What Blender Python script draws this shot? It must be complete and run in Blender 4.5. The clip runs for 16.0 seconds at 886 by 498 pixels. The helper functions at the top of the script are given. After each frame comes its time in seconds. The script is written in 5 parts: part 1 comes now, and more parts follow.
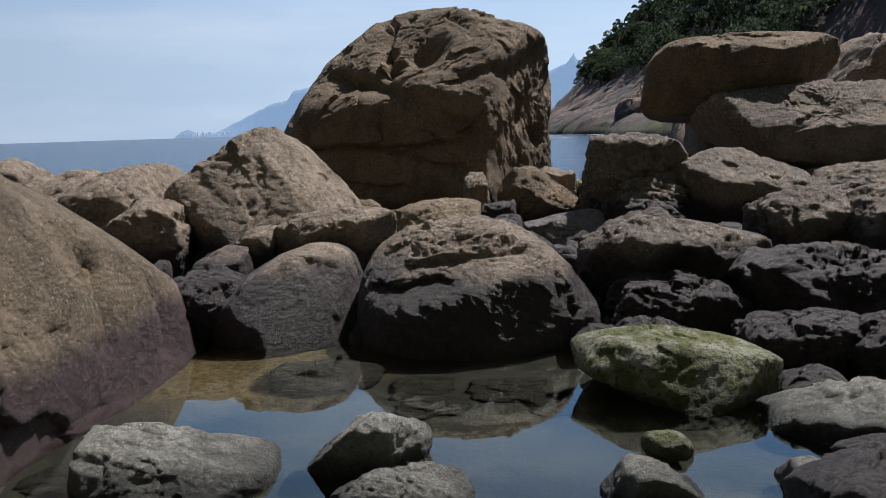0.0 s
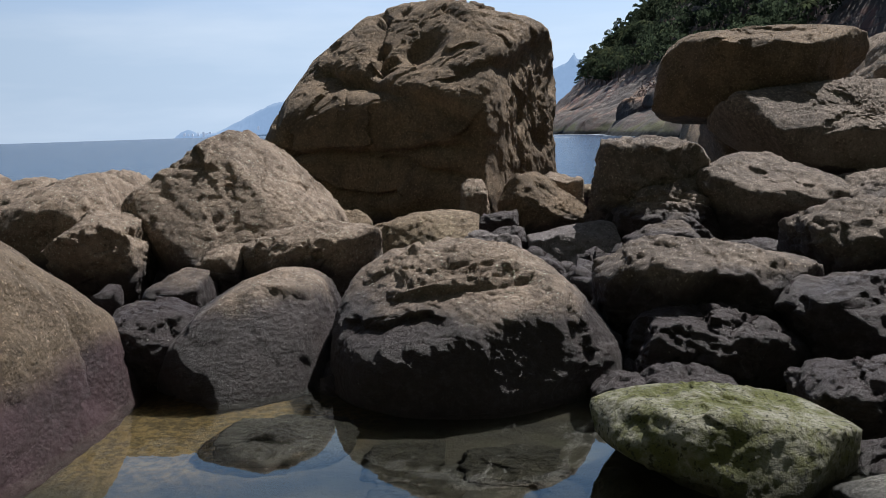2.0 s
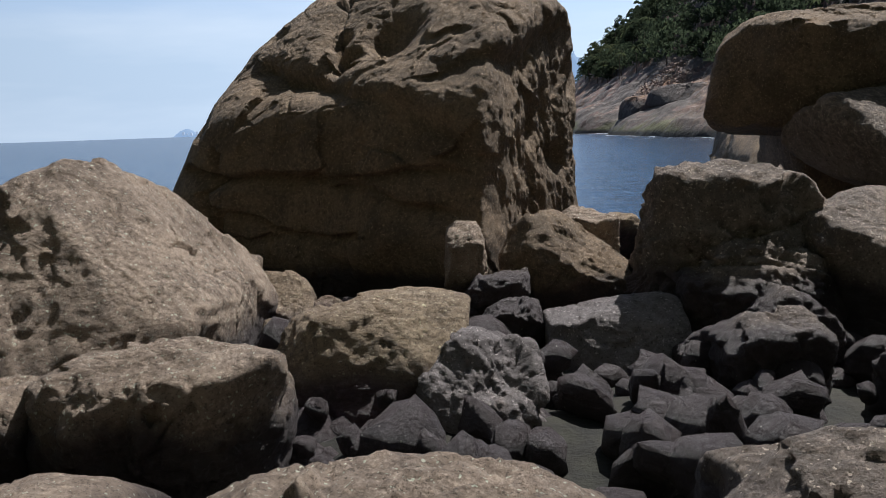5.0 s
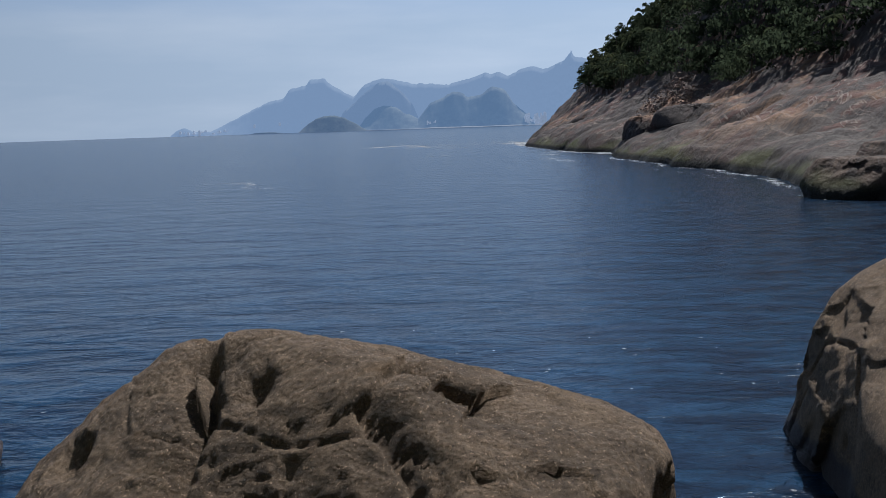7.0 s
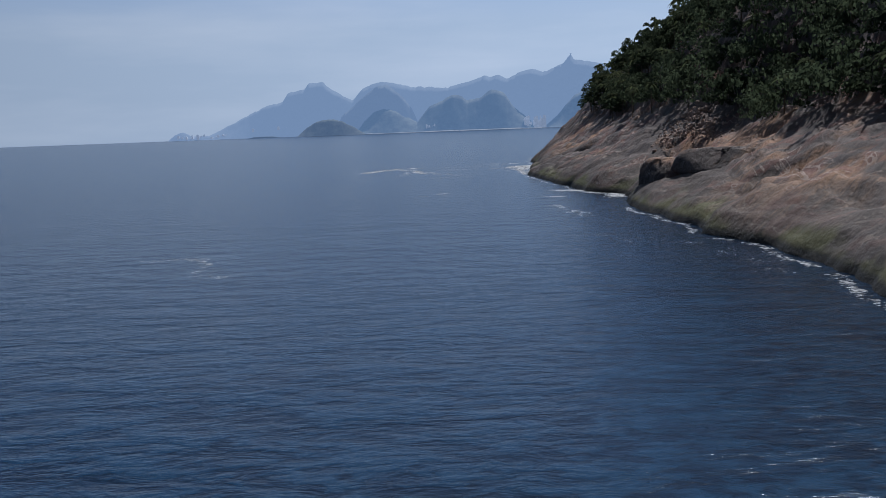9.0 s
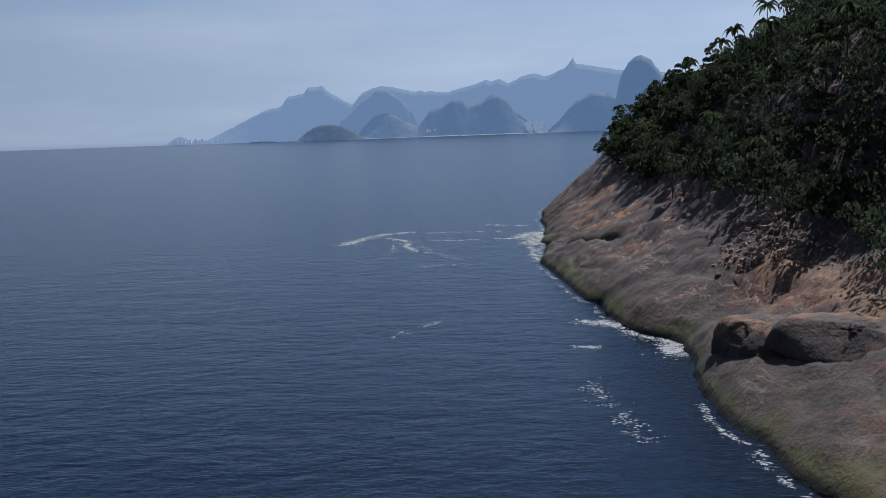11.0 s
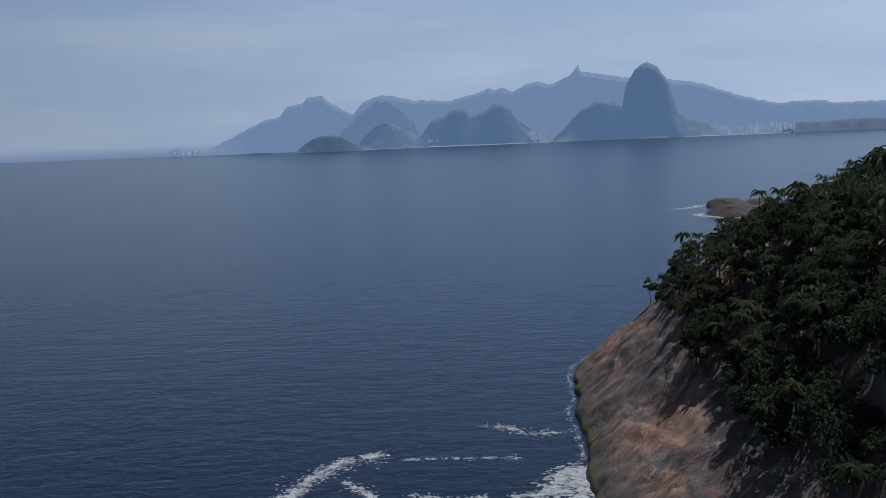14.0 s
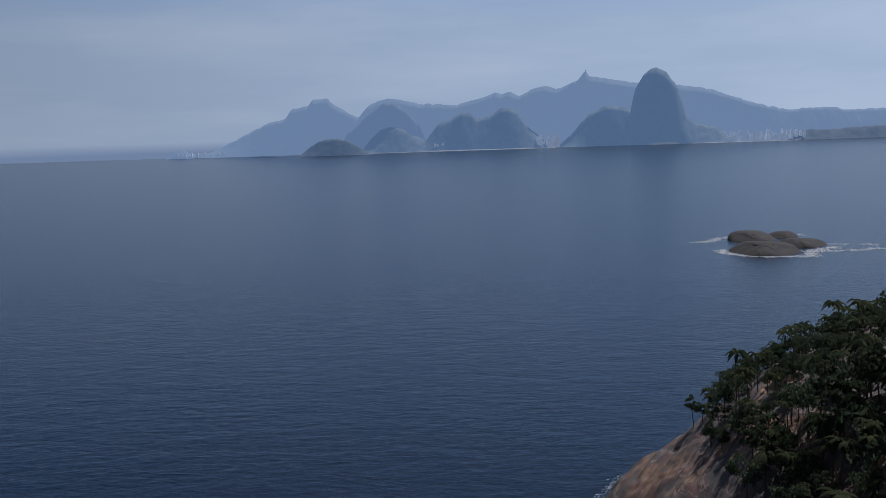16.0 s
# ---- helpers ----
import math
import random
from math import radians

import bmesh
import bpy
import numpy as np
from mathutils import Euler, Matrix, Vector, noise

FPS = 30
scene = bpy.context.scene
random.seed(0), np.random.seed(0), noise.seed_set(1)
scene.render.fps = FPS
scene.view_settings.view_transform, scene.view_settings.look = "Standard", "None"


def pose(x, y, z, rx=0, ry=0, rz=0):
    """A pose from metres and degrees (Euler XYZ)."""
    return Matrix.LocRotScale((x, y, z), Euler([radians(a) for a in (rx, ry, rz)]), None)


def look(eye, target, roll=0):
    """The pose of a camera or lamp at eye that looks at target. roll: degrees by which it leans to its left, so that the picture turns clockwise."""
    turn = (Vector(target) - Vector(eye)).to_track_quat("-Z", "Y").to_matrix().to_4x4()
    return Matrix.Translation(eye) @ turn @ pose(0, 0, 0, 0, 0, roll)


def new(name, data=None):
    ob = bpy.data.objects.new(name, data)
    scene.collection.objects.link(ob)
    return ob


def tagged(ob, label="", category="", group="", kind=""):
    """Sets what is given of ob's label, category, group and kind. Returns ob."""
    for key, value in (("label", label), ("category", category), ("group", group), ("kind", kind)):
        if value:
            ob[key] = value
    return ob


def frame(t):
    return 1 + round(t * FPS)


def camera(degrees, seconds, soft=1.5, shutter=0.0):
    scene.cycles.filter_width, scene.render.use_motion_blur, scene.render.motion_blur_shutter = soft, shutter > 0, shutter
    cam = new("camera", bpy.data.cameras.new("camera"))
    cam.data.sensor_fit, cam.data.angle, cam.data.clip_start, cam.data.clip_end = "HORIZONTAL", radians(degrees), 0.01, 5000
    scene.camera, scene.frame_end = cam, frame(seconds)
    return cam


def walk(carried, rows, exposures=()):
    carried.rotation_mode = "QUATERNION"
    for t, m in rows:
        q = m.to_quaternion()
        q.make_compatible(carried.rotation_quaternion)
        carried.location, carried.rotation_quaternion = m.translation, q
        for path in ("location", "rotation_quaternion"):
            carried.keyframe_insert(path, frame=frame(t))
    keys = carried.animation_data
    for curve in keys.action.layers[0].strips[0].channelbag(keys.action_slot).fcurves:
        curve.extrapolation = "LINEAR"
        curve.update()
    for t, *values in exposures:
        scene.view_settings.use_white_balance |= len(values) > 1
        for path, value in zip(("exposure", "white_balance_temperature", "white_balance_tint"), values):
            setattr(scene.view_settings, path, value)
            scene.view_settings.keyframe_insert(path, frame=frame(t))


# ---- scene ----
# ---- camera: a drone that slides over a tide pool, climbs over a boulder and flies out to sea ----
cam = camera(52.78, 16.0, soft=0.75)


def flight(t, x, y, z, yaw, pitch, roll):
    a, b = radians(yaw), radians(pitch)
    eye = Vector((x, y, z))
    return t, look(eye, eye + Vector((-math.sin(a) * math.cos(b), math.cos(a) * math.cos(b), math.sin(b))), roll)


PATH = [
    (0, 0.00, -0.00, 2.36, 0.78, -7.61, -1.79),
    (0.5, 0.01, 0.33, 2.38, 0.77, -7.60, -1.80),
    (1, 0.02, 0.75, 2.39, 0.78, -7.62, -1.83),
    (1.5, 0.05, 1.21, 2.40, 0.77, -7.62, -1.82),
    (2, 0.09, 1.72, 2.41, 0.82, -7.63, -1.86),
    (2.5, 0.11, 2.31, 2.43, 0.82, -7.64, -1.86),
    (3, 0.15, 3.01, 2.43, 0.81, -7.66, -1.78),
    (3.2, 0.16, 3.30, 2.44, 0.79, -7.66, -1.78),
    (5.3, 0.38, 7.94, 2.81, 0.80, -7.75, -1.98),
    (5.5, 0.41, 8.64, 3.06, 0.81, -7.76, -1.98),
    (6, 0.57, 10.64, 4.07, 0.76, -7.77, -1.95),
    (6.5, 0.74, 12.95, 5.28, 0.72, -7.74, -1.97),
    (7, 0.70, 15.70, 7.10, 0.64, -7.81, -1.93),
    (7.5, 1.11, 18.91, 9.10, 0.67, -7.73, -2.08),
    (8, 1.14, 21.86, 10.86, 0.67, -7.72, -2.19),
    (8.2, 1.22, 23.79, 11.57, 0.65, -7.76, -2.22),
    (10.3, 2.99, 68.89, 23.86, 0.62, -7.50, -1.98),
    (10.5, 3.21, 74.18, 26.16, 0.67, -7.49, -2.01),
    (11, 4.00, 90.23, 32.36, 0.67, -7.60, -2.00),
    (11.5, 4.54, 108.39, 38.75, 0.61, -7.55, -2.13),
    (12, 5.09, 125.78, 45.30, 0.61, -7.40, -2.30),
    (12.5, 5.52, 142.95, 51.77, 0.78, -7.55, -2.47),
    (13, 6.16, 160.11, 57.85, 0.92, -7.49, -2.39),
    (13.5, 6.97, 176.73, 63.04, 0.91, -7.43, -2.28),
    (14, 7.88, 192.93, 67.33, 0.89, -7.41, -2.32),
    (14.5, 8.72, 208.59, 71.29, 0.91, -7.45, -2.35),
    (15, 9.27, 222.09, 75.77, 0.99, -7.45, -2.30),
    (15.5, 9.41, 232.83, 79.94, 1.09, -7.41, -2.11),
    (16, 9.36, 239.38, 86.30, 1.23, -7.38, -1.83),
]
walk(cam, [flight(*row) for row in PATH],
     exposures=[(0, 0.08, 5950, 10), (1.5, 0.18, 6000, 10), (3, 0.25, 6050, 10), (5.5, 0.3, 6000, 10), (6.0, 0.26, 6000, 10), (6.5, 0.08, 5950, 10), (7.0, -0.28, 5850, 11), (10.3, -0.4, 5750, 13), (16, -0.66, 5750, 14)])

# ---- sky and sun ----
SUN_AZ, SUN_EL = radians(42), radians(58)   # clockwise from straight ahead; above the horizon
world = bpy.data.worlds.new("sky")
scene.world = world
world.use_nodes = True
wn, wl = world.node_tree.nodes, world.node_tree.links
wn.clear()
sky = wn.new("ShaderNodeTexSky")
sky.sky_type, sky.sun_disc, sky.sun_elevation, sky.sun_rotation = "NISHITA", False, SUN_EL, SUN_AZ
sky.air_density, sky.dust_density, sky.ozone_density = 1.2, 1.5, 1.5
wc = wn.new("ShaderNodeTexCoord")
wsep = wn.new("ShaderNodeSeparateXYZ")
wl.new(wc.outputs["Generated"], wsep.inputs[0])
# thin veil of cloud, stretched level
wmap = wn.new("ShaderNodeMapping")
wmap.inputs["Scale"].default_value = (1.6, 1.6, 9.0)
wl.new(wc.outputs["Generated"], wmap.inputs[0])
wno = wn.new("ShaderNodeTexNoise")
wno.inputs["Scale"].default_value, wno.inputs["Detail"].default_value = 2.2, 6
wl.new(wmap.outputs[0], wno.inputs["Vector"])
wcl = wn.new("ShaderNodeMapRange")
wcl.inputs[1].default_value, wcl.inputs[2].default_value, wcl.inputs[3].default_value, wcl.inputs[4].default_value = 0.45, 0.75, 0.0, 0.55
wl.new(wno.outputs["Fac"], wcl.inputs[0])
veil = wn.new("ShaderNodeMixRGB")
veil.inputs[2].default_value = (2.6, 3.0, 3.6, 1)
wl.new(wcl.outputs[0], veil.inputs[0])
dim = wn.new("ShaderNodeMixRGB")
dim.blend_type = "MULTIPLY"
dim.inputs[0].default_value, dim.inputs[2].default_value = 1.0, (0.42, 0.42, 0.42, 1)
wl.new(sky.outputs[0], dim.inputs[1])
wl.new(dim.outputs[0], veil.inputs[1])
# haze that thickens to the horizon, and the hazy sea beyond it
whz = wn.new("ShaderNodeMapRange")
whz.interpolation_type = "SMOOTHSTEP"
whz.inputs[1].default_value, whz.inputs[2].default_value, whz.inputs[3].default_value, whz.inputs[4].default_value = 0.2, 0.55, 0.92, 0.0
wl.new(wsep.outputs[2], whz.inputs[0])
haze = wn.new("ShaderNodeMixRGB")
whc = wn.new("ShaderNodeMapRange")
whc.interpolation_type = "SMOOTHSTEP"
whc.inputs[1].default_value, whc.inputs[2].default_value = 0.10, 0.25
wl.new(wsep.outputs[2], whc.inputs[0])
blue = wn.new("ShaderNodeMixRGB")
blue.inputs[1].default_value, blue.inputs[2].default_value = (5.0, 6.1, 7.4, 1), (2.2, 4.2, 7.8, 1)
wl.new(whc.outputs[0], blue.inputs[0])
wl.new(blue.outputs[0], haze.inputs[2])
wl.new(whz.outputs[0], haze.inputs[0])
wl.new(veil.outputs[0], haze.inputs[1])
wbl = wn.new("ShaderNodeMapRange")
wbl.inputs[1].default_value, wbl.inputs[2].default_value, wbl.inputs[3].default_value, wbl.inputs[4].default_value = -0.012, -0.001, 1.0, 0.0
wl.new(wsep.outputs[2], wbl.inputs[0])
below = wn.new("ShaderNodeMixRGB")
below.inputs[2].default_value = (2.7, 3.5, 4.9, 1)
wl.new(wbl.outputs[0], below.inputs[0])
streak = wn.new("ShaderNodeMixRGB")
streak.inputs[2].default_value = (6.6, 7.3, 8.1, 1)
wl.new(wcl.outputs[0], streak.inputs[0])
wl.new(haze.outputs[0], streak.inputs[1])
# the air is brighter towards the sun
toward = wn.new("ShaderNodeVectorMath")
toward.operation = "DOT_PRODUCT"
toward.inputs[1].default_value = (math.sin(SUN_AZ), math.cos(SUN_AZ), 0.0)
wl.new(wc.outputs["Generated"], toward.inputs[0])
glow = wn.new("ShaderNodeMapRange")
glow.inputs[1].default_value, glow.inputs[2].default_value, glow.inputs[3].default_value, glow.inputs[4].default_value = -0.8, 1.0, 0.2, 1.22
wl.new(toward.outputs["Value"], glow.inputs[0])
lit_side = wn.new("ShaderNodeMixRGB")
lit_side.blend_type = "MULTIPLY"
lit_side.inputs[0].default_value = 1.0
wl.new(streak.outputs[0], lit_side.inputs[1])
wl.new(glow.outputs[0], lit_side.inputs[2])
wl.new(lit_side.outputs[0], below.inputs[1])
wbg = wn.new("ShaderNodeBackground")
wbg.inputs[1].default_value = 0.1
wl.new(below.outputs[0], wbg.inputs[0])
wout = wn.new("ShaderNodeOutputWorld")
wl.new(wbg.outputs[0], wout.inputs[0])

sun = new("sun", bpy.data.lights.new("sun", "SUN"))
sun.data.energy, sun.data.angle, sun.data.color = 5.0, radians(0.6), (1.0, 0.94, 0.85)
sun_way = Vector((math.sin(SUN_AZ) * math.cos(SUN_EL), math.cos(SUN_AZ) * math.cos(SUN_EL), math.sin(SUN_EL)))
sun.matrix_world = look(sun_way * 200, (0, 0, 0))


# ---- materials ----
class Nodes:
    """A material's nodes, made by short calls."""

    def __init__(self, name):
        self.mat = bpy.data.materials.new(name)
        self.mat.use_nodes = True
        self.t = self.mat.node_tree
        self.t.nodes.clear()
        self.out = self.t.nodes.new("ShaderNodeOutputMaterial")

    def node(self, kind, **inputs):
        n = self.t.nodes.new(kind)
        for key, value in inputs.items():
            self.put(n, int(key[1:]) if key[0] == "i" and key[1:].isdigit() else key, value)
        return n

    def put(self, n, key, value):
        socket = n.inputs[key]
        if isinstance(value, bpy.types.NodeSocket):
            self.t.links.new(value, socket)
        else:
            socket.default_value = value

    def coords(self, which="Object"):
        return self.t.nodes.new("ShaderNodeTexCoord").outputs[which]

    def world_place(self):
        return self.t.nodes.new("ShaderNodeNewGeometry").outputs["Position"]

    def height(self):
        return self.node("ShaderNodeSeparateXYZ", i0=self.world_place()).outputs[2]

    def scaled(self, vec, s):
        n = self.node("ShaderNodeMapping", i0=vec)
        n.inputs["Scale"].default_value = s if isinstance(s, tuple) else (s, s, s)
        return n.outputs[0]

    def noise(self, vec, scale, detail=5.0, rough=0.6, distort=0.0):
        return self.node("ShaderNodeTexNoise", Vector=vec, Scale=scale, Detail=detail, Roughness=rough, Distortion=distort).outputs["Fac"]

    def voronoi(self, vec, scale, feature="F1"):
        n = self.node("ShaderNodeTexVoronoi", Vector=vec, Scale=scale)
        n.feature = feature
        return n.outputs["Distance"]

    def ramp(self, value, a, b, lo=0.0, hi=1.0, smooth=True):
        n = self.node("ShaderNodeMapRange", i0=value, i1=a, i2=b, i3=lo, i4=hi)
        if smooth:
            n.interpolation_type = "SMOOTHSTEP"
        return n.outputs[0]

    def math(self, op, a, b=0.0):
        n = self.node("ShaderNodeMath", i0=a, i1=b)
        n.operation = op
        return n.outputs[0]

    def mix(self, fac, a, b, kind="MIX"):
        n = self.node("ShaderNodeMixRGB", i0=fac, i1=a if isinstance(a, bpy.types.NodeSocket) else (*a, 1), i2=b if isinstance(b, bpy.types.NodeSocket) else (*b, 1))
        n.blend_type = kind
        return n.outputs[0]

    def bump(self, height, strength, distance, normal=None):
        n = self.node("ShaderNodeBump", Strength=strength, Distance=distance, Height=height)
        if normal is not None:
            self.put(n, "Normal", normal)
        return n.outputs[0]

    def surface(self, color, rough=0.8, normal=None, **more):
        n = self.node("ShaderNodeBsdfPrincipled", Roughness=rough, **more)
        self.put(n, "Base Color", color if isinstance(color, bpy.types.NodeSocket) else (*color, 1))
        if normal is not None:
            self.put(n, "Normal", normal)
        self.t.links.new(n.outputs[0], self.out.inputs[0])
        return self.mat


def granite(name, pale, deep, tide, tide_shade_color, purple=0.0, grain=1.0, ragged=0.9):
    """Sea-worn granite: two tones, mica specks, lichen, and the black film that the tide leaves up to the height tide,
    which also paints in shade.
    """
    m = Nodes(name)
    at = m.coords()
    big = m.noise(at, 0.55 * grain**1.5, 4, 0.6)
    mid = m.noise(at, 2.6, 6, 0.65)
    fine = m.noise(at, 11 * grain, 8, 0.78)
    speck = m.noise(at, 42 * grain, 4, 0.7)
    color = m.mix(m.ramp(big, 0.35, 0.68), deep, pale)
    crust = m.noise(at, 1.15, 9, 0.68, 0.3)
    patchy = m.ramp(crust, 0.38, 0.62, 0.5, 1.0)
    color = m.mix(m.ramp(crust, 0.48, 0.66, 0, 0.5), color, (deep[0] * 0.42, deep[1] * 0.42, deep[2] * 0.44))
    color = m.mix(m.ramp(mid, 0.55, 0.75, 0, 0.35), color, (deep[0] * 0.55, deep[1] * 0.53, deep[2] * 0.5))
    color = m.mix(m.math("MULTIPLY", patchy, m.ramp(fine, 0.49, 0.61, 0, 0.8)), color, (pale[0] * 1.18, pale[1] * 1.17, pale[2] * 1.16))
    color = m.mix(m.math("MULTIPLY", patchy, m.ramp(fine, 0.46, 0.36, 0, 0.7)), color, (deep[0] * 0.35, deep[1] * 0.33, deep[2] * 0.32))
    color = m.mix(m.ramp(speck, 0.56, 0.64, 0, 0.6), color, (0.04, 0.034, 0.030))
    # pale specks of the stone, brightened to carry painted glints as well
    color = m.mix(m.ramp(m.noise(at, 30 * grain**0.5, 2, 0.5), 0.64, 0.70, 0, 0.95), color, tuple(min(0.72, c * 1.9) for c in pale))
    streaks = m.noise(m.scaled(at, (1.6, 1.6, 0.35)), 2.2, 5, 0.6)
    color = m.mix(m.ramp(streaks, 0.58, 0.75, 0, 0.5), color, (0.07, 0.055, 0.045))
    rust = m.noise(m.scaled(at, (1, 1, 1.4)), 1.3, 4, 0.6)
    color = m.mix(m.ramp(rust, 0.6, 0.8, 0, 0.45), color, (0.33, 0.19, 0.08))
    # tide film; on pile and pool rocks it also carries painted shade
    h = m.math("ADD", m.height(), m.math("MULTIPLY", m.math("SUBTRACT", m.noise(m.world_place(), 0.9, 5, 0.6), 0.5), ragged))
    wet = m.ramp(h, tide - 0.22, tide + 0.12, 1, 0)
    film = m.mix(m.ramp(mid, 0.35, 0.7), tuple(c * 0.5 for c in tide_shade_color), tuple(c * 1.2 for c in tide_shade_color))
    if purple:
        film = m.mix(m.ramp(m.noise(m.world_place(), 1.7, 4), 0.35, 0.6, 0.25, purple), film, (0.066, 0.028, 0.040))
    film = m.mix(m.ramp(fine, 0.48, 0.68, 0, 0.75), film, tuple(c * 2.6 for c in tide_shade_color))
    color = m.mix(m.math("MULTIPLY", wet, 0.93), color, film)
    barnacle = m.voronoi(at, 9.0 * grain)
    where = m.math("MULTIPLY", m.ramp(barnacle, 0.10, 0.06), m.ramp(m.noise(at, 1.5, 2), 0.5, 0.62))
    color = m.mix(m.math("MULTIPLY", where, 0.7), color, (0.55, 0.52, 0.46))
    pits = m.ramp(m.voronoi(m.scaled(at, (1, 1, 1.6)), 7.0 * grain), 0.0, 0.42)
    lumps = m.noise(m.scaled(at, (1, 1, 1.7)), 6.5 * grain, 3, 0.55, 0.2)
    rel = m.math("ADD", m.math("MULTIPLY", mid, 0.10), m.math("MULTIPLY", fine, 0.66))
    rel = m.math("ADD", rel, m.math("ADD", m.math("MULTIPLY", speck, 0.12), m.math("MULTIPLY", lumps, 0.24)))
    rel = m.math("ADD", rel, m.math("MULTIPLY", pits, m.ramp(mid, 0.42, 0.62, 0.0, 0.10)))
    nor = m.bump(rel, 1.0, 0.16 / grain**0.5)
    return m.surface(color, m.ramp(wet, 0, 1, 0.86, 0.58), nor)


MAT = {
    "rock": granite("granite", (0.52, 0.40, 0.308), (0.245, 0.185, 0.141), 0.86, (0.021, 0.020, 0.023), 0.3, 1.25),
    "gully": granite("gully_granite", (0.44, 0.335, 0.225), (0.24, 0.175, 0.12), 0.7, (0.05, 0.03, 0.036), 0.9, 1.2, 0.5),
    "whaleback": granite("whaleback_granite", (0.35, 0.262, 0.178), (0.20, 0.146, 0.098), 0.66, (0.045, 0.024, 0.032), 1.0, 1.5, 0.35),
    # film reaches higher here, to paint in the pile's shaded fronts too
    "slate": granite("dark_granite", (0.40, 0.32, 0.262), (0.175, 0.140, 0.117), 1.0, (0.032, 0.028, 0.032), 0.35),
    "grey": granite("grey_granite", (0.34, 0.30, 0.295), (0.20, 0.175, 0.175), 0.12, (0.05, 0.04, 0.043), 0.5),
    "boulder": granite("boulder_granite", (0.325, 0.232, 0.150), (0.152, 0.109, 0.073), 0.7, (0.018, 0.016, 0.015), 0.3, 1.6),
    # bleached tops; the dark film below 0.24 paints in the flanks' shade
    "bleach_and_shade": granite("bleached_shaded_granite", (0.58, 0.55, 0.49), (0.27, 0.255, 0.22), 0.24, (0.02, 0.019, 0.015), 0.0, 2.4, 0.45),
    "headland": None,
}


def mossy():
    m = Nodes("mossy_stone")
    at = m.coords()
    mid, fine = m.noise(at, 3.0, 6, 0.65), m.noise(at, 18, 6, 0.7)
    color = m.mix(m.ramp(mid, 0.43, 0.62), (0.115, 0.120, 0.030), (0.33, 0.315, 0.245))
    color = m.mix(m.ramp(fine, 0.46, 0.62, 0, 0.6), color, (0.15, 0.15, 0.035))
    color = m.mix(m.ramp(m.noise(at, 26, 3, 0.6), 0.56, 0.64, 0, 0.85), color, (0.03, 0.03, 0.014))
    # shade of the undercut painted in: darker towards the water
    color = m.mix(m.ramp(m.height(), 0.02, 0.2, 0.85, 0), color, (0.05, 0.045, 0.02))
    return m.surface(color, 0.8, m.bump(m.math("ADD", mid, m.math("MULTIPLY", fine, 0.9)), 1.0, 0.07))


MAT["moss"] = mossy()
# near-black colour stands in for the layered boulder's shadow on these stones
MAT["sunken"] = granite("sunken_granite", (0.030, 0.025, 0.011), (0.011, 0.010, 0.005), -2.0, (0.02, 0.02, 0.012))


def sea_material():
    m = Nodes("sea_water")
    at = m.world_place()
    swell = m.noise(m.scaled(at, (0.7, 1.5, 1)), 0.07, 4, 0.6, 0.4)
    wave = m.noise(m.scaled(at, (0.75, 1.6, 1)), 0.24, 4, 0.6, 0.5)
    chop = m.noise(m.scaled(at, (0.8, 1.5, 1)), 0.75, 5, 0.64, 0.6)
    ripple = m.noise(m.scaled(at, (0.9, 1.35, 1)), 3.2, 4, 0.65, 0.4)
    patch = m.noise(m.scaled(at, (0.5, 1.0, 1)), 0.012, 5, 0.6)
    across = m.node("ShaderNodeSeparateXYZ", i0=at)
    color = m.mix(m.ramp(patch, 0.35, 0.7), (0.0018, 0.009, 0.028), (0.0028, 0.013, 0.036))
    # lighter towards the sun side and the cove: reflected light put into colour
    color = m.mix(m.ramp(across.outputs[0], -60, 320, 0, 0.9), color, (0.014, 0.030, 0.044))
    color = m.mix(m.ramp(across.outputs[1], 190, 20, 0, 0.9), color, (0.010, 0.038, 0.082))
    # wave shading painted into the base colour: darker troughs
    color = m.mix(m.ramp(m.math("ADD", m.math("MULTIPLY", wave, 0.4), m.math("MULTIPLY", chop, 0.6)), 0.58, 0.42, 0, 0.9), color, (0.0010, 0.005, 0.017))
    rel = m.math("ADD", m.math("MULTIPLY", swell, 4.0), m.math("MULTIPLY", wave, 3.0))
    rel = m.math("ADD", rel, m.math("ADD", m.math("MULTIPLY", m.math("POWER", chop, 1.5), 1.1), m.math("MULTIPLY", ripple, 0.12)))
    return m.surface(color, 0.20, m.bump(rel, 1.0, 0.072), IOR=1.36, **{"Specular Tint": (0.80, 0.94, 1.0, 1)})


def pool_material():
    m = Nodes("pool_water")
    at = m.world_place()
    rel = m.noise(m.scaled(at, (1, 1.3, 1)), 1.6, 3, 0.5)
    glass = m.node("ShaderNodeBsdfGlass", IOR=1.95, Roughness=0.0, Color=(0.95, 0.98, 0.93, 1))
    m.put(glass, "Normal", m.bump(rel, 0.12, 0.012))
    m.t.links.new(glass.outputs[0], m.out.inputs[0])
    return m.mat


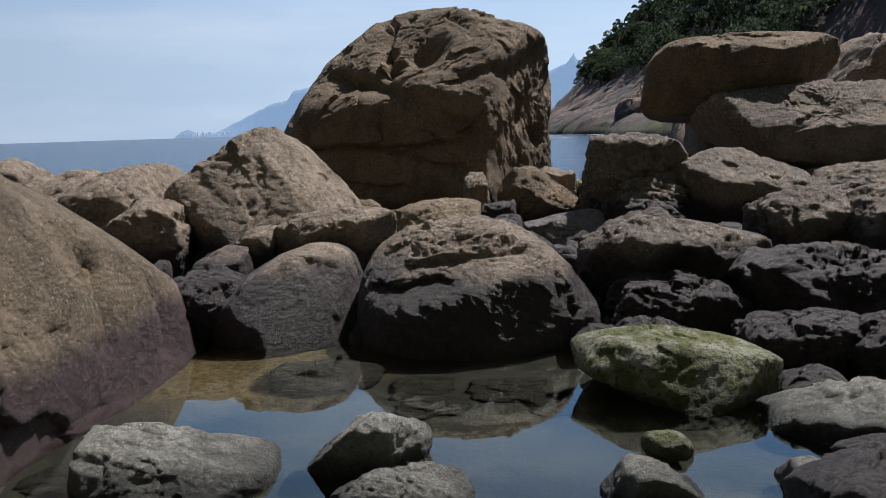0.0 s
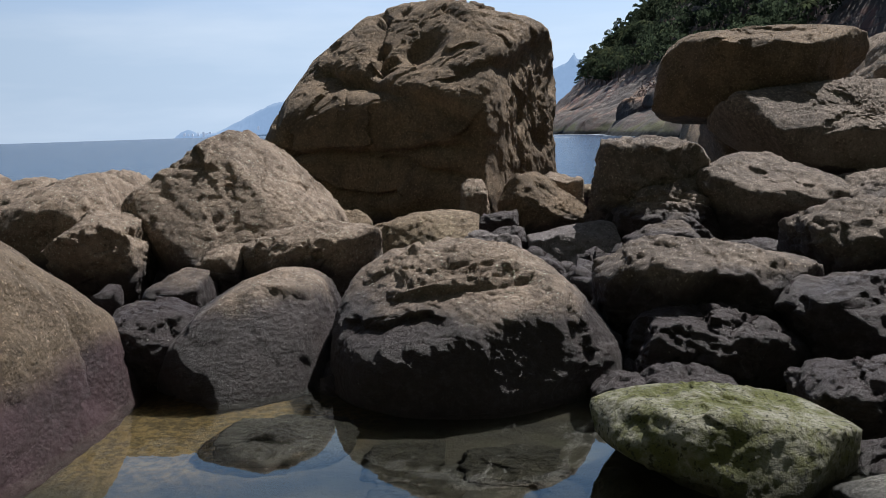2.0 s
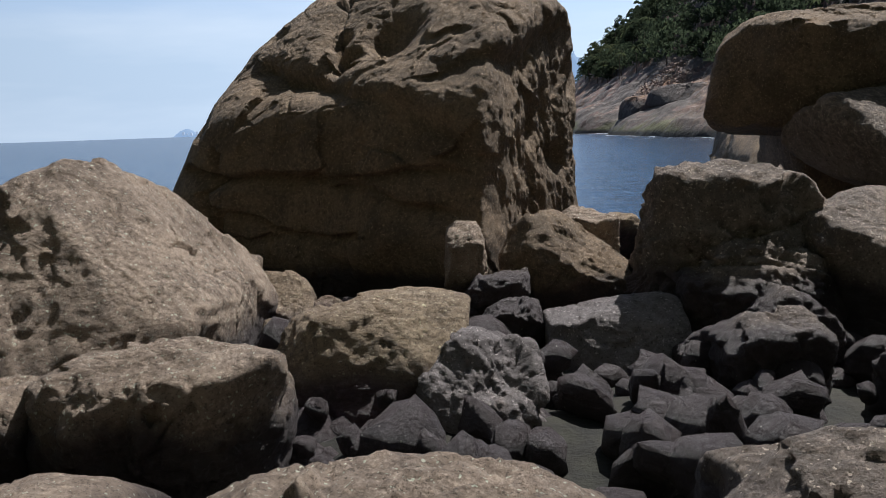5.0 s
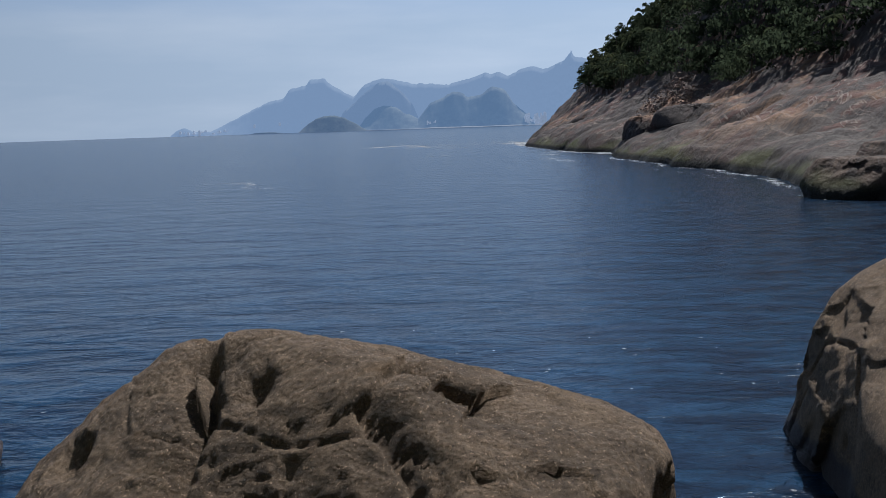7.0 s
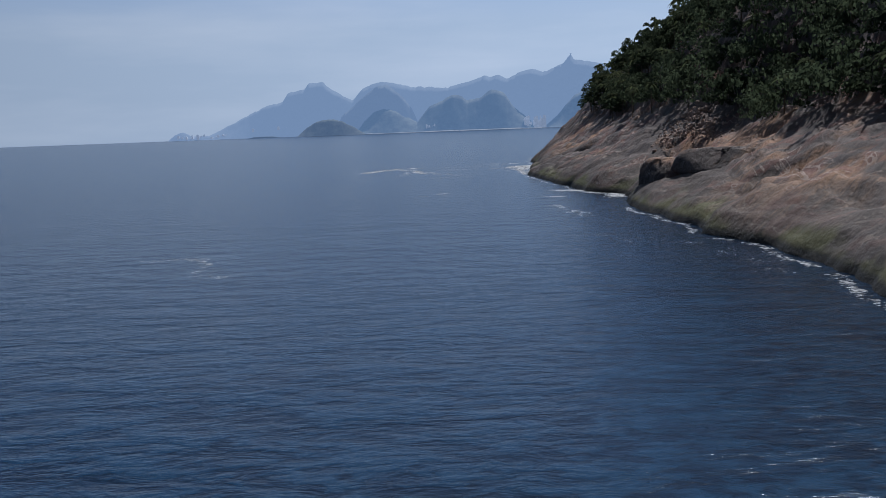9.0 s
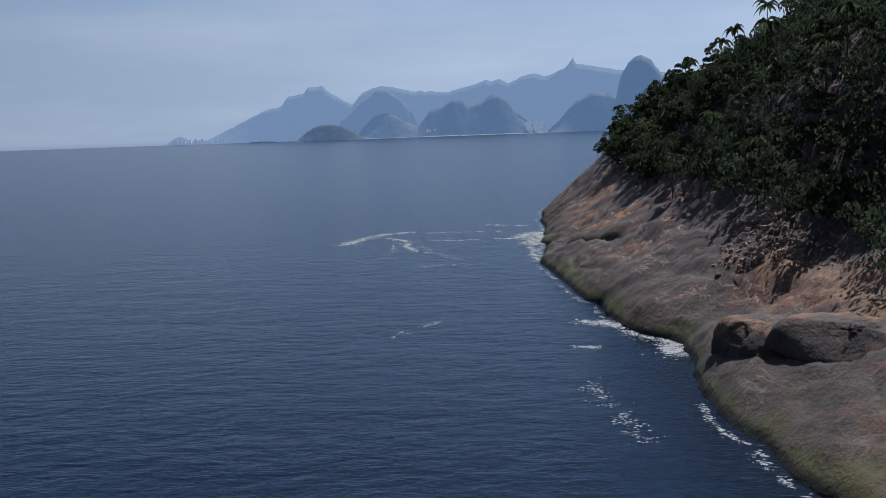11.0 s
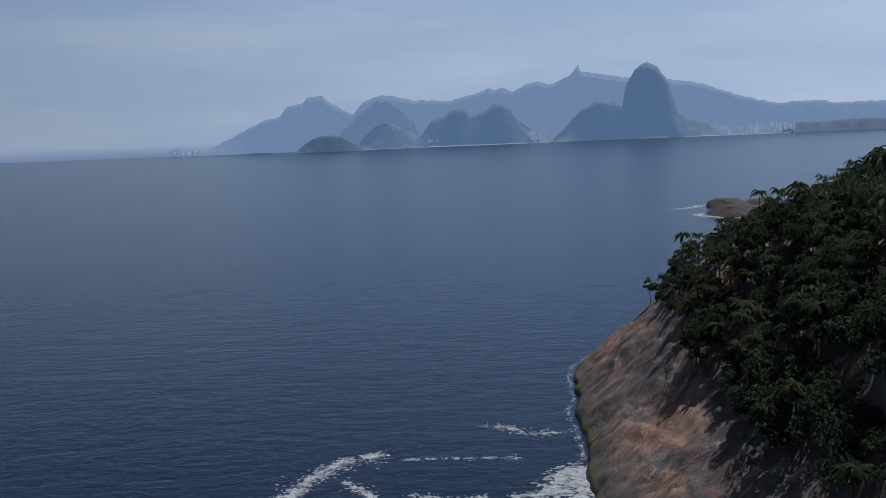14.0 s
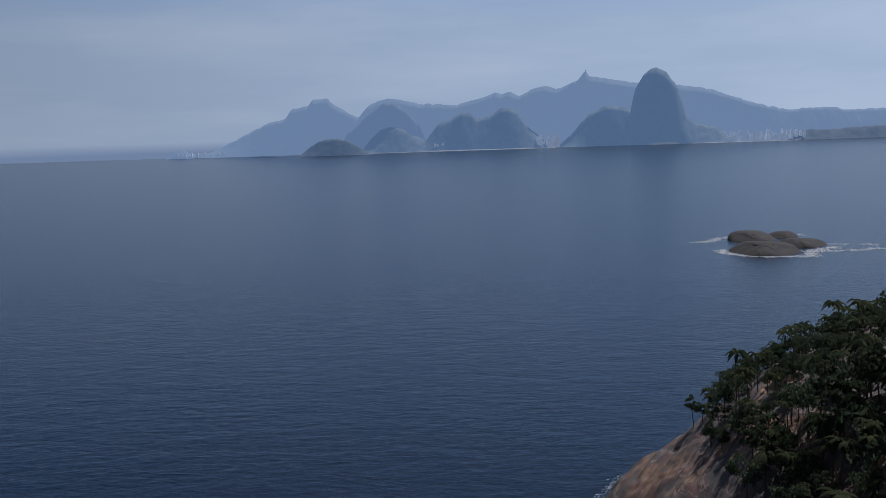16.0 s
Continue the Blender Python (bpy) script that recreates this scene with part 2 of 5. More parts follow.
def bed_material():
    m = Nodes("pool_bed")
    at = m.world_place()
    cells, mid, fine = m.voronoi(at, 3.2), m.noise(at, 1.1, 5), m.noise(at, 14, 5, 0.7)
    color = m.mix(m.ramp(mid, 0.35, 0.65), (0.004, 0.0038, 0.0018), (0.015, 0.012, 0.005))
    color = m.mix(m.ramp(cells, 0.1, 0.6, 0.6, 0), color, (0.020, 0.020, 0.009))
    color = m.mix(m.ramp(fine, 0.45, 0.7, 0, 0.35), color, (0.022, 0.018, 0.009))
    # golden gravel in the corner under the whaleback
    off = m.node("ShaderNodeVectorMath", i0=at)
    off.operation = "DISTANCE"
    off.inputs[1].default_value = (-2.2, 9.2, -0.45)
    gravel = m.math("ADD", off.outputs["Value"], m.math("MULTIPLY", mid, 1.2))
    color = m.mix(m.ramp(gravel, 1.5, 2.4, 0.9, 0), color, m.mix(m.ramp(fine, 0.4, 0.6), (0.045, 0.030, 0.009), (0.125, 0.084, 0.028)))
    return m.surface(color, 0.85, m.bump(m.math("ADD", fine, cells), 0.6, 0.05))


def cliff_material():
    """Bare slope: grey slabs streaked down the fall line, rusty and pink where they have broken, mossy and black at the foot."""
    m = Nodes("headland_rock")
    at = m.world_place()
    axes = m.node("ShaderNodeSeparateXYZ", i0=at).outputs
    u = m.math("SUBTRACT", axes[1], m.math("MULTIPLY", axes[0], 0.7))
    v = m.math("ADD", axes[0], m.math("MULTIPLY", axes[1], 0.7))

    def streaks(across, along, up, rough=0.65):
        vec = m.node("ShaderNodeCombineXYZ", i0=m.math("MULTIPLY", u, across), i1=m.math("MULTIPLY", v, along), i2=m.math("MULTIPLY", axes[2], up))
        return m.noise(vec.outputs[0], 1.0, 7, rough, 0.5)

    wide, slim = streaks(0.11, 0.020, 0.05), streaks(0.55, 0.060, 0.16)
    big, mid, fine = m.noise(at, 0.032, 4, 0.6), m.noise(at, 0.20, 6, 0.65, 0.5), m.noise(at, 1.3, 6, 0.7)
    color = m.mix(m.ramp(wide, 0.36, 0.60), (0.045, 0.038, 0.037), (0.112, 0.092, 0.084))
    color = m.mix(m.ramp(slim, 0.42, 0.60, 0, 0.45), color, (0.130, 0.104, 0.094))
    rusty = m.noise(m.scaled(at, (1.0, 0.7, 1.0)), 0.048, 5, 0.6, 0.4)
    color = m.mix(m.math("MULTIPLY", m.ramp(rusty, 0.50, 0.58), m.ramp(slim, 0.38, 0.56, 0.15, 0.95)), color, (0.30, 0.176, 0.105))
    color = m.mix(m.math("MULTIPLY", m.ramp(mid, 0.48, 0.62), m.ramp(big, 0.36, 0.49, 0, 0.85)), color, (0.160, 0.076, 0.060))
    vein = m.math("ABSOLUTE", m.math("SUBTRACT", m.noise(m.scaled(at, (1, 0.6, 1)), 0.11, 4, 0.55, 0.8), 0.5))
    color = m.mix(m.math("MULTIPLY", m.ramp(vein, 0.012, 0.004), m.ramp(mid, 0.42, 0.58, 0, 0.75)), color, (0.36, 0.29, 0.245))
    joint = m.math("ABSOLUTE", m.math("SUBTRACT", streaks(0.09, 0.035, 0.12, 0.5), 0.5))
    color = m.mix(m.math("MULTIPLY", m.ramp(joint, 0.007, 0.002, 0, 0.75), m.ramp(big, 0.52, 0.60)), color, (0.030, 0.025, 0.022))
    color = m.mix(m.math("MULTIPLY", m.ramp(slim, 0.52, 0.40), m.ramp(axes[2], 10, 22, 0, 0.75)), color, (0.060, 0.054, 0.052))
    color = m.mix(m.ramp(fine, 0.58, 0.75, 0, 0.35), color, (0.27, 0.23, 0.20))
    low = m.math("ADD", axes[2], m.math("MULTIPLY", m.math("SUBTRACT", mid, 0.5), 8.0))
    color = m.mix(m.ramp(low, 3.5, 8.0, 0.7, 0), color, m.mix(m.ramp(slim, 0.4, 0.6), (0.046, 0.038, 0.034), (0.086, 0.070, 0.061)))
    moss = m.math("ADD", axes[2], m.math("MULTIPLY", m.math("SUBTRACT", m.noise(at, 0.09, 4, 0.6), 0.5), 9.0))
    color = m.mix(m.ramp(moss, 0.6, 2.6, 0.8, 0), color, (0.080, 0.084, 0.020))
    foot = m.math("ADD", axes[2], m.math("MULTIPLY", m.math("SUBTRACT", fine, 0.5), 1.0))
    color = m.mix(m.ramp(foot, 0.5, 1.3, 0.95, 0), color, (0.013, 0.012, 0.011))
    rel = m.math("ADD", m.math("MULTIPLY", wide, 0.25), m.math("ADD", m.math("MULTIPLY", mid, 0.5), m.math("MULTIPLY", fine, 0.34)))
    rel = m.math("ADD", rel, m.math("MULTIPLY", slim, 0.35))
    return m.surface(color, 0.8, m.bump(rel, 1.0, 0.95))


MAT["headland"] = cliff_material()
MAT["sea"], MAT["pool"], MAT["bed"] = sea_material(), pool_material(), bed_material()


def leaf_material(name, a, b):
    m = Nodes(name)
    island = m.t.nodes.new("ShaderNodeNewGeometry").outputs["Random Per Island"]
    each = m.t.nodes.new("ShaderNodeObjectInfo").outputs["Random"]
    place = m.noise(m.world_place(), 0.11, 3)
    color = m.mix(island, a, b)
    color = m.mix(m.ramp(place, 0.35, 0.65, 0, 0.7), color, (a[0] * 0.55, a[1] * 0.55, a[2] * 0.6))
    color = m.mix(m.math("MULTIPLY", each, 0.35), color, (b[0] * 1.2, b[1] * 1.05, b[2]))
    m.surface(color, 1.0, **{"Specular IOR Level": 0.1})
    lit = m.out.inputs[0].links[0].from_socket
    thin = m.node("ShaderNodeBsdfTranslucent", Color=color)
    both = m.node("ShaderNodeMixShader", i0=0.55, i1=lit, i2=thin.outputs[0])
    m.t.links.new(both.outputs[0], m.out.inputs[0])
    return m.mat


MAT["leaf"] = leaf_material("leaves", (0.046, 0.066, 0.040), (0.088, 0.116, 0.068))
MAT["palm"] = leaf_material("palm_fronds", (0.055, 0.074, 0.038), (0.110, 0.135, 0.068))


def plain(name, color, rough=0.8, scale=3.0, spread=0.3, **more):
    m = Nodes(name)
    n = m.noise(m.coords(), scale, 5, 0.6)
    return m.surface(m.mix(n, tuple(c * (1 - spread) for c in color), tuple(c * (1 + spread) for c in color)), rough, **more)


MAT["scrub"] = plain("scrub", (0.030, 0.042, 0.020), 1.0, 0.4, 0.5)
MAT["bark"] = plain("bark", (0.13, 0.10, 0.075), 0.9, 6)
MAT["skerry"] = plain("skerry_rock", (0.032, 0.028, 0.027), 0.85, 0.2, 0.4)
MAT["rubble"] = plain("pale_rubble", (0.34, 0.255, 0.21), 0.85, 1.2, 0.4)


def foam_material():
    """Froth with holes that show the water."""
    m = Nodes("sea_foam")
    at = m.world_place()
    froth = m.node("ShaderNodeBsdfDiffuse", Color=m.mix(m.noise(at, 2.0, 4), (0.40, 0.43, 0.45), (0.56, 0.58, 0.60)))
    holes = m.math("MULTIPLY", m.ramp(m.noise(at, 3.5, 5, 0.7), 0.38, 0.58, 0.25, 1.0), m.ramp(m.noise(at, 0.45, 4, 0.6), 0.35, 0.60, 0.35, 1.0))
    both = m.node("ShaderNodeMixShader", i0=holes, i1=m.node("ShaderNodeBsdfTransparent").outputs[0], i2=froth.outputs[0])
    m.t.links.new(both.outputs[0], m.out.inputs[0])
    return m.mat


MAT["foam"] = foam_material()


def haze_material(name, color, glow):
    """Land so far off that the air outshines it: haze put in as emission."""
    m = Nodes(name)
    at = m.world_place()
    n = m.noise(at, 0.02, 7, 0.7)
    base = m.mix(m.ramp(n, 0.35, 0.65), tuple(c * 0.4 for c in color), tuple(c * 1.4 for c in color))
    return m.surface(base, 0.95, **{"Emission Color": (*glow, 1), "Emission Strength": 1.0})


MAT["far_chain"] = haze_material("far_mountains", (0.03, 0.034, 0.034), (0.235, 0.335, 0.49))
MAT["near_chain"] = haze_material("nearer_mountains", (0.04, 0.044, 0.04), (0.185, 0.275, 0.42))
MAT["mid_hills"] = haze_material("nearer_hills", (0.06, 0.064, 0.05), (0.125, 0.205, 0.33))
MAT["isle"] = haze_material("island_hills", (0.055, 0.062, 0.048), (0.085, 0.140, 0.23))
MAT["far_sand"] = haze_material("far_sand", (0.12, 0.115, 0.11), (0.19, 0.24, 0.32))
MAT["city"] = haze_material("far_buildings", (0.35, 0.35, 0.35), (0.24, 0.30, 0.40))


# ---- noise and mesh tools ----
def lattice(ix, iy, iz, seed):
    h = (ix * 374761393 + iy * 668265263 + iz * 2147483647 + seed * 974711) & 0xFFFFFFFF
    h = ((h ^ (h >> 13)) * 1274126177) & 0xFFFFFFFF
    h = ((h ^ (h >> 16)) * 2246822519) & 0xFFFFFFFF
    return ((h ^ (h >> 15)) & 0xFFFFFF) / 0xFFFFFF


def vnoise(p, seed=0):
    """Smooth random values from 0 to 1 at the places p."""
    i = np.floor(p).astype(np.int64)
    f = p - i
    u = f * f * f * (f * (f * 6 - 15) + 10)
    total = 0.0
    for dx in (0, 1):
        for dy in (0, 1):
            for dz in (0, 1):
                w = (u[:, 0] if dx else 1 - u[:, 0]) * (u[:, 1] if dy else 1 - u[:, 1]) * (u[:, 2] if dz else 1 - u[:, 2])
                total = total + w * lattice(i[:, 0] + dx, i[:, 1] + dy, i[:, 2] + dz, seed)
    return total


def fbm(p, octaves=4, seed=0, gain=0.5):
    total, amp, norm = 0.0, 1.0, 0.0
    for k in range(octaves):
        total = total + amp * vnoise(p * 2.03**k + 17.3 * k, seed + k)
        norm += amp
        amp *= gain
    return total / norm


def mesh_from(name, verts, faces, material, smooth=True):
    """A mesh from arrays of places and of faces with one count of corners."""
    verts, faces = np.asarray(verts, np.float32), np.asarray(faces, np.int32)
    me = bpy.data.meshes.new(name)
    me.vertices.add(len(verts))
    me.vertices.foreach_set("co", verts.ravel())
    k = faces.shape[1]
    me.loops.add(faces.size)
    me.loops.foreach_set("vertex_index", faces.ravel())
    me.polygons.add(len(faces))
    me.polygons.foreach_set("loop_start", np.arange(0, faces.size, k, dtype=np.int32))
    me.polygons.foreach_set("use_smooth", np.full(len(faces), smooth))
    me.update(calc_edges=True)
    me.materials.append(material)
    return me


def part(name, data, parent, label="", at=(0, 0, 0)):
    ob = new(name, data)
    ob.parent = parent
    ob.location = at
    return tagged(ob, label)


SPHERES = {}


def sphere(level):
    if level not in SPHERES:
        bm = bmesh.new()
        bmesh.ops.create_icosphere(bm, subdivisions=level, radius=1)
        v = np.array([q.co for q in bm.verts])
        f = np.array([[q.index for q in face.verts] for face in bm.faces])
        bm.free()
        SPHERES[level] = v / np.linalg.norm(v, axis=1)[:, None], f
    return SPHERES[level]


def grid(nu, nv):
    a = np.arange(nu * nv).reshape(nu, nv)
    return np.stack([a[:-1, :-1], a[1:, :-1], a[1:, 1:], a[:-1, 1:]], -1).reshape(-1, 4)


def ridged(p, octaves, seed, gain=0.55):
    """Noise with sharp crests, from 0 to 1."""
    total, amp, norm = 0.0, 1.0, 0.0
    for k in range(octaves):
        total = total + amp * (1 - np.abs(2 * vnoise(p * 2.1**k + 9.1 * k, seed + k) - 1))
        norm += amp
        amp *= gain
    return total / norm


def broken(way, r, normal_at, sites, jitter, limit, seed):
    """Breaks a smooth form into flat, uneven faces: each place moves to the plane of the nearest of some chance sites."""
    rng = np.random.default_rng(seed)
    size = r.mean()
    p = way * r[:, None]
    pick = rng.choice(len(way), sites, replace=False)
    n = normal_at(way[pick]) + rng.normal(size=(sites, 3)) * jitter
    n /= np.linalg.norm(n, axis=1)[:, None]
    warped = p / size + (np.stack([fbm(p / size * 3.1 + 7 * k, 3, seed + k) for k in range(3)], -1) - 0.5) * 0.55
    at = p[pick] / size
    owner = np.empty(len(way), int)
    for a in range(0, len(way), 20000):
        w = warped[a:a + 20000]
        owner[a:a + 20000] = ((at**2).sum(1)[None] - 2 * w @ at.T).argmin(1)
    flat = (p[pick] * n).sum(1)[owner] / np.maximum((way * n[owner]).sum(1), 0.35)
    return r + np.clip(flat - r, -limit * size, limit * size)


def seam_depth(way, r, points, wide, seed=0, above=0.35):
    """How deep a crack along the line of points cuts, 0 to 1: steep on its upper side, worn and open on the lower."""
    p = way * r[:, None]
    wave = np.stack([fbm(p * 1.7 + 31 * k, 3, seed + 81 + k) - 0.5 for k in range(3)], -1) * 0.17
    w = way + wave / r[:, None]
    w = w / np.linalg.norm(w, axis=1)[:, None]
    dirs = np.array(points, float)
    dirs /= np.linalg.norm(dirs, axis=1)[:, None]
    best, over = np.full(len(w), 9.0), np.zeros(len(w))
    for a, b in zip(dirs[:-1], dirs[1:]):
        t = np.clip(((w - a) @ (b - a)) / max((b - a) @ (b - a), 1e-9), 0, 1)
        off = w - (a + t[:, None] * (b - a))
        d = np.linalg.norm(off, axis=1)
        near = d < best
        best, over = np.where(near, d, best), np.where(near, off[:, 2], over)
    d = best * r / wide
    d = np.where(over > 0, d / above, d)
    return np.exp(-(d**1.5)) * (0.55 + 0.9 * fbm(p * 0.9 + 3, 2, seed + 95))


def stone_mesh(name, planes, blunt, rough, material, seed, level, chips=16, dents=(), seams=(), finish=None):
    """A stone bounded by planes (normal, distance from the middle), its edges worn, its faces broken, bedded and cracked."""
    rng = np.random.default_rng(seed)
    way, faces = sphere(level)
    normals = np.array([n for n, _ in planes], float)
    normals /= np.linalg.norm(normals, axis=1)[:, None]
    far = np.array([d for _, d in planes], float)

    def reach(dirs, q=24):
        return 1 / ((np.maximum(dirs @ normals.T, 0) / far) ** q).sum(1) ** (1 / q)

    # chance chips that take off corners
    for _ in range(chips):
        n = rng.normal(size=3)
        n /= np.linalg.norm(n)
        some = rng.normal(size=(200, 3))
        some /= np.linalg.norm(some, axis=1)[:, None]
        support = (some * reach(some)[:, None] @ n).max()
        normals, far = np.vstack([normals, n]), np.append(far, support * rng.uniform(0.92, 0.99))
    # old breaks leave flat faces that meet in worn edges
    some = way[::max(1, len(way) // 1500)]
    shell = some * reach(some)[:, None]
    near = (np.maximum(some @ normals.T, 0) / far) ** 23 @ (normals / far[:, None])
    for k in rng.choice(len(some), 22, replace=False):
        n = near[k] / np.linalg.norm(near[k]) + rng.normal(size=3) * 0.16
        n /= np.linalg.norm(n)
        normals, far = np.vstack([normals, n]), np.append(far, (shell @ n).max() * rng.uniform(0.955, 0.995))
    q = blunt * 3.2

    def normal_at(dirs):
        near = (np.maximum(dirs @ normals.T, 0) / far) ** (q - 1) @ (normals / far[:, None])
        return near / np.linalg.norm(near, axis=1)[:, None]

    r = 1.02 * reach(way, q)
    size = float(np.mean(r))
    r = r + size * rough * (fbm(way * r[:, None] / size * 1.6 + seed, 3, seed) - 0.5) * 0.14
    r = broken(way, r, normal_at, 34, 0.10 + 0.26 * rough, 0.012 + 0.075 * rough, seed + 100)
    r = broken(way, r, normal_at, 420, 0.08 + 0.40 * rough, 0.002 + 0.024 * rough, seed + 200)
    if level > 6 and rough > 0.25:
        r = broken(way, r, normal_at, 1500, 0.10 + 0.40 * rough, 0.002 + 0.014 * rough, seed + 300)
    p = way * r[:, None]
    s = p / size
    tilt = rng.normal(size=3) * 0.35 + np.array([0, 0, 1.0])
    warp = np.stack([fbm(s * 1.5 + 3 * k, 2, seed + 60 + k) for k in range(3)], -1) - 0.5
    w = s + warp * 0.5
    seam = np.abs(fbm(w * 1.2 + 5, 2, seed + 9) - 0.5) * 2
    crack = -np.exp(-((seam / 0.013) ** 2)) * 0.10
    bed = (w @ tilt) * 3.4 + fbm(w * 1.2, 2, seed + 44) * 1.5
    frac = bed % 1.0
    ledge = np.where(frac < 0.85, frac * 0.5, (1 - frac) * 2.83) * 0.05
    r = r + size * rough * (crack + ledge - 0.015)
    p = way * r[:, None]
    across = tilt / np.linalg.norm(tilt)
    flaky = p + 2.6 * (p @ across)[:, None] * across
    r = r - (ridged(flaky * 1.7, 4, seed + 90, 0.6) - 0.55) * 0.10 * min(1.0, size) * rough * rough
    p = way * r[:, None]
    flaky = p + 2.2 * (p @ across)[:, None] * across
    r = r + (fbm(flaky * 6.0, 4, seed + 50, 0.72) - 0.5) * 0.10 * min(1.0, size) * (0.18 + rough)
    p = way * r[:, None]
    for (x, y, z), wide, deep in dents:
        off = (p - np.array((x, y, z))) / wide + (warp * 0.35)
        r = r - deep * np.exp(-(np.linalg.norm(off, axis=1) ** 3))
    for points, wide, deep in seams:
        r = r - seam_depth(way, r, points, wide, seed) * deep
    if finish:
        r = finish(way, r)
    return mesh_from(name, way * r[:, None], faces, material)


def rock(name, label, middle, cuts, front, back, blunt, rough, material, seed, level=None, lean=18, more=(), seams=(), finish=None):
    """A rock by its outline: cuts are (angle in the upright plane across the shore, distance); front and back are half its depth."""
    planes = [((math.cos(radians(a)), 0.0, math.sin(radians(a))), d) for a, d in cuts]
    top = min((abs(a - 90), d) for a, d in cuts)[1]
    planes += [((0, -math.cos(radians(lean)), math.sin(radians(lean))), front), ((0, 0.9, 0.42), back),
               ((-0.62, -0.78, -0.12), front * 1.2), ((0.62, -0.78, -0.12), front * 1.2), ((0, 0.55, 0.83), 0.83 * top + 0.12 * back)]
    planes.append(((0.1, -0.6, 0.8), front) if lean > 20 else ((0.0, -0.33, 0.94), 0.94 * top + 0.1 * front))
    planes += list(more)
    size = max(d for _, d in cuts)
    ob = new(name, stone_mesh(name, planes, blunt, rough, MAT[material], seed, level or (7 if size > 1.5 else 6 if size > 0.4 else 5), seams=seams, finish=finish))
    ob.location = middle
    return tagged(ob, label, "rock", "rocks of the shore pile")


# ---- ground, sea and pool ----
def stretch(a, b, step, ends, grow=1.5):
    """Steps that are even from a to b and widen beyond, out to ends."""
    inner = list(np.arange(a, b + step / 2, step))
    lo, hi, s = [a], [inner[-1]], step
    while lo[-1] > -ends or hi[-1] < ends:
        s *= grow
        lo.append(max(lo[-1] - s, -ends))
        hi.append(min(hi[-1] + s, ends))
    return np.unique(np.array(lo[::-1] + inner + hi))


gx, gy = stretch(-14, 16, 0.22, 4900), stretch(-2, 34, 0.22, 4900)
X, Y = np.meshgrid(gx, gy, indexing="ij")
pts = np.stack([X.ravel(), Y.ravel(), np.zeros(X.size)], -1)
bed = -0.42 + (fbm(pts * 0.5, 3, 3) - 0.5) * 0.35 + (fbm(pts * 2.2, 3, 5) - 0.5) * 0.16
bed += np.clip((pts[:, 1] - 11) / 3, 0, 1) * 0.6 - np.clip((pts[:, 1] - 20.5) / 9, 0, 1) * 4.0
bed += np.clip(-(pts[:, 1] - 3.8) / 12, 0, 1) * 1.6 - np.clip((np.abs(pts[:, 0]) - 30) / 60, 0, 1) * 3 * (pts[:, 1] > 0)
pts[:, 2] = bed
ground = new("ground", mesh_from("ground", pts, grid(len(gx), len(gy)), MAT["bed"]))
tagged(ground, "brown pebbly bed of the pool and sea floor", "ground", kind="structure")

POOL = (-7.7, 7.7, 0.9, 13.4)


def sheet(name, xs, ys, skip, material):
    a, b = np.meshgrid(xs, ys, indexing="ij")
    v = np.stack([a.ravel(), b.ravel(), np.zeros(a.size)], -1)
    f = grid(len(xs), len(ys))
    if skip:
        mid = v[f].mean(1)
        f = f[~((mid[:, 0] > POOL[0]) & (mid[:, 0] < POOL[1]) & (mid[:, 1] > POOL[2]) & (mid[:, 1] < POOL[3]))]
    return new(name, mesh_from(name, v, f, material))


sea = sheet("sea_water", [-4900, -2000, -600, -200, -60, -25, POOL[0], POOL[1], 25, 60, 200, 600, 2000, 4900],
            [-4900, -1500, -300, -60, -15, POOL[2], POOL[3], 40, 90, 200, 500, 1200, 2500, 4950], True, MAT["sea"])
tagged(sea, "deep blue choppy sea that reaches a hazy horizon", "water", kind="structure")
pool = sheet("pool_water", [POOL[0], 0, POOL[1]], [POOL[2], 8, POOL[3]], False, MAT["pool"])
tagged(pool, "still clear tide pool between the rocks", "water", kind="structure")
pool.visible_shadow = False

# ---- unseen wooded slope behind the camera, added to block sky light ----
ca, cr = np.meshgrid(np.radians(np.linspace(150, 400, 80)), np.linspace(0, 1, 24), indexing="ij")
cp = np.stack([np.cos(ca).ravel() * (21 + 40 * cr.ravel()), 6 + np.sin(ca).ravel() * (21 + 40 * cr.ravel()), -0.5 + 84 * cr.ravel() ** 1.05], -1)
cp = cp[:, :] + np.stack([fbm(cp * 0.12, 3, 61) - 0.5, fbm(cp * 0.12, 3, 62) - 0.5, (fbm(cp * 0.2, 3, 63) - 0.5) * 2.5], -1) * 3
keep_low = np.clip(np.minimum(ca.ravel() - math.radians(150), math.radians(400) - ca.ravel()) / 0.5, 0, 1)
cp[:, 2] = cp[:, 2] * keep_low - 1.5 * (1 - keep_low)
cove = new("cove_slope", mesh_from("cove_slope", cp, grid(80, 24), MAT["scrub"]))
tagged(cove, "unseen dark green slope behind the camera, added to block sky light", "ground", kind="structure")

# ---- the headland ----
K = 0.86
SHORE_Y = K * np.array([60, 100, 108, 145, 178, 225, 254, 268, 300, 350, 366, 422, 440, 470, 500, 512, 530, 560, 600, 660])
SHORE_X = K * np.array([46, 42, 38, 45, 39, 38, 42, 36, 31, 29, 30, 37.5, 38, 40, 43, 46, 58, 85, 125, 200])
RISE_D = [0, 1.3, 3.5, 13, 32, 38, 45, 60, 80, 130, 230]
RISE_Z = [-2.2, 0.8, 2.8, 7, 18, 26, 37, 50, 63, 80, 92]      # along the flank
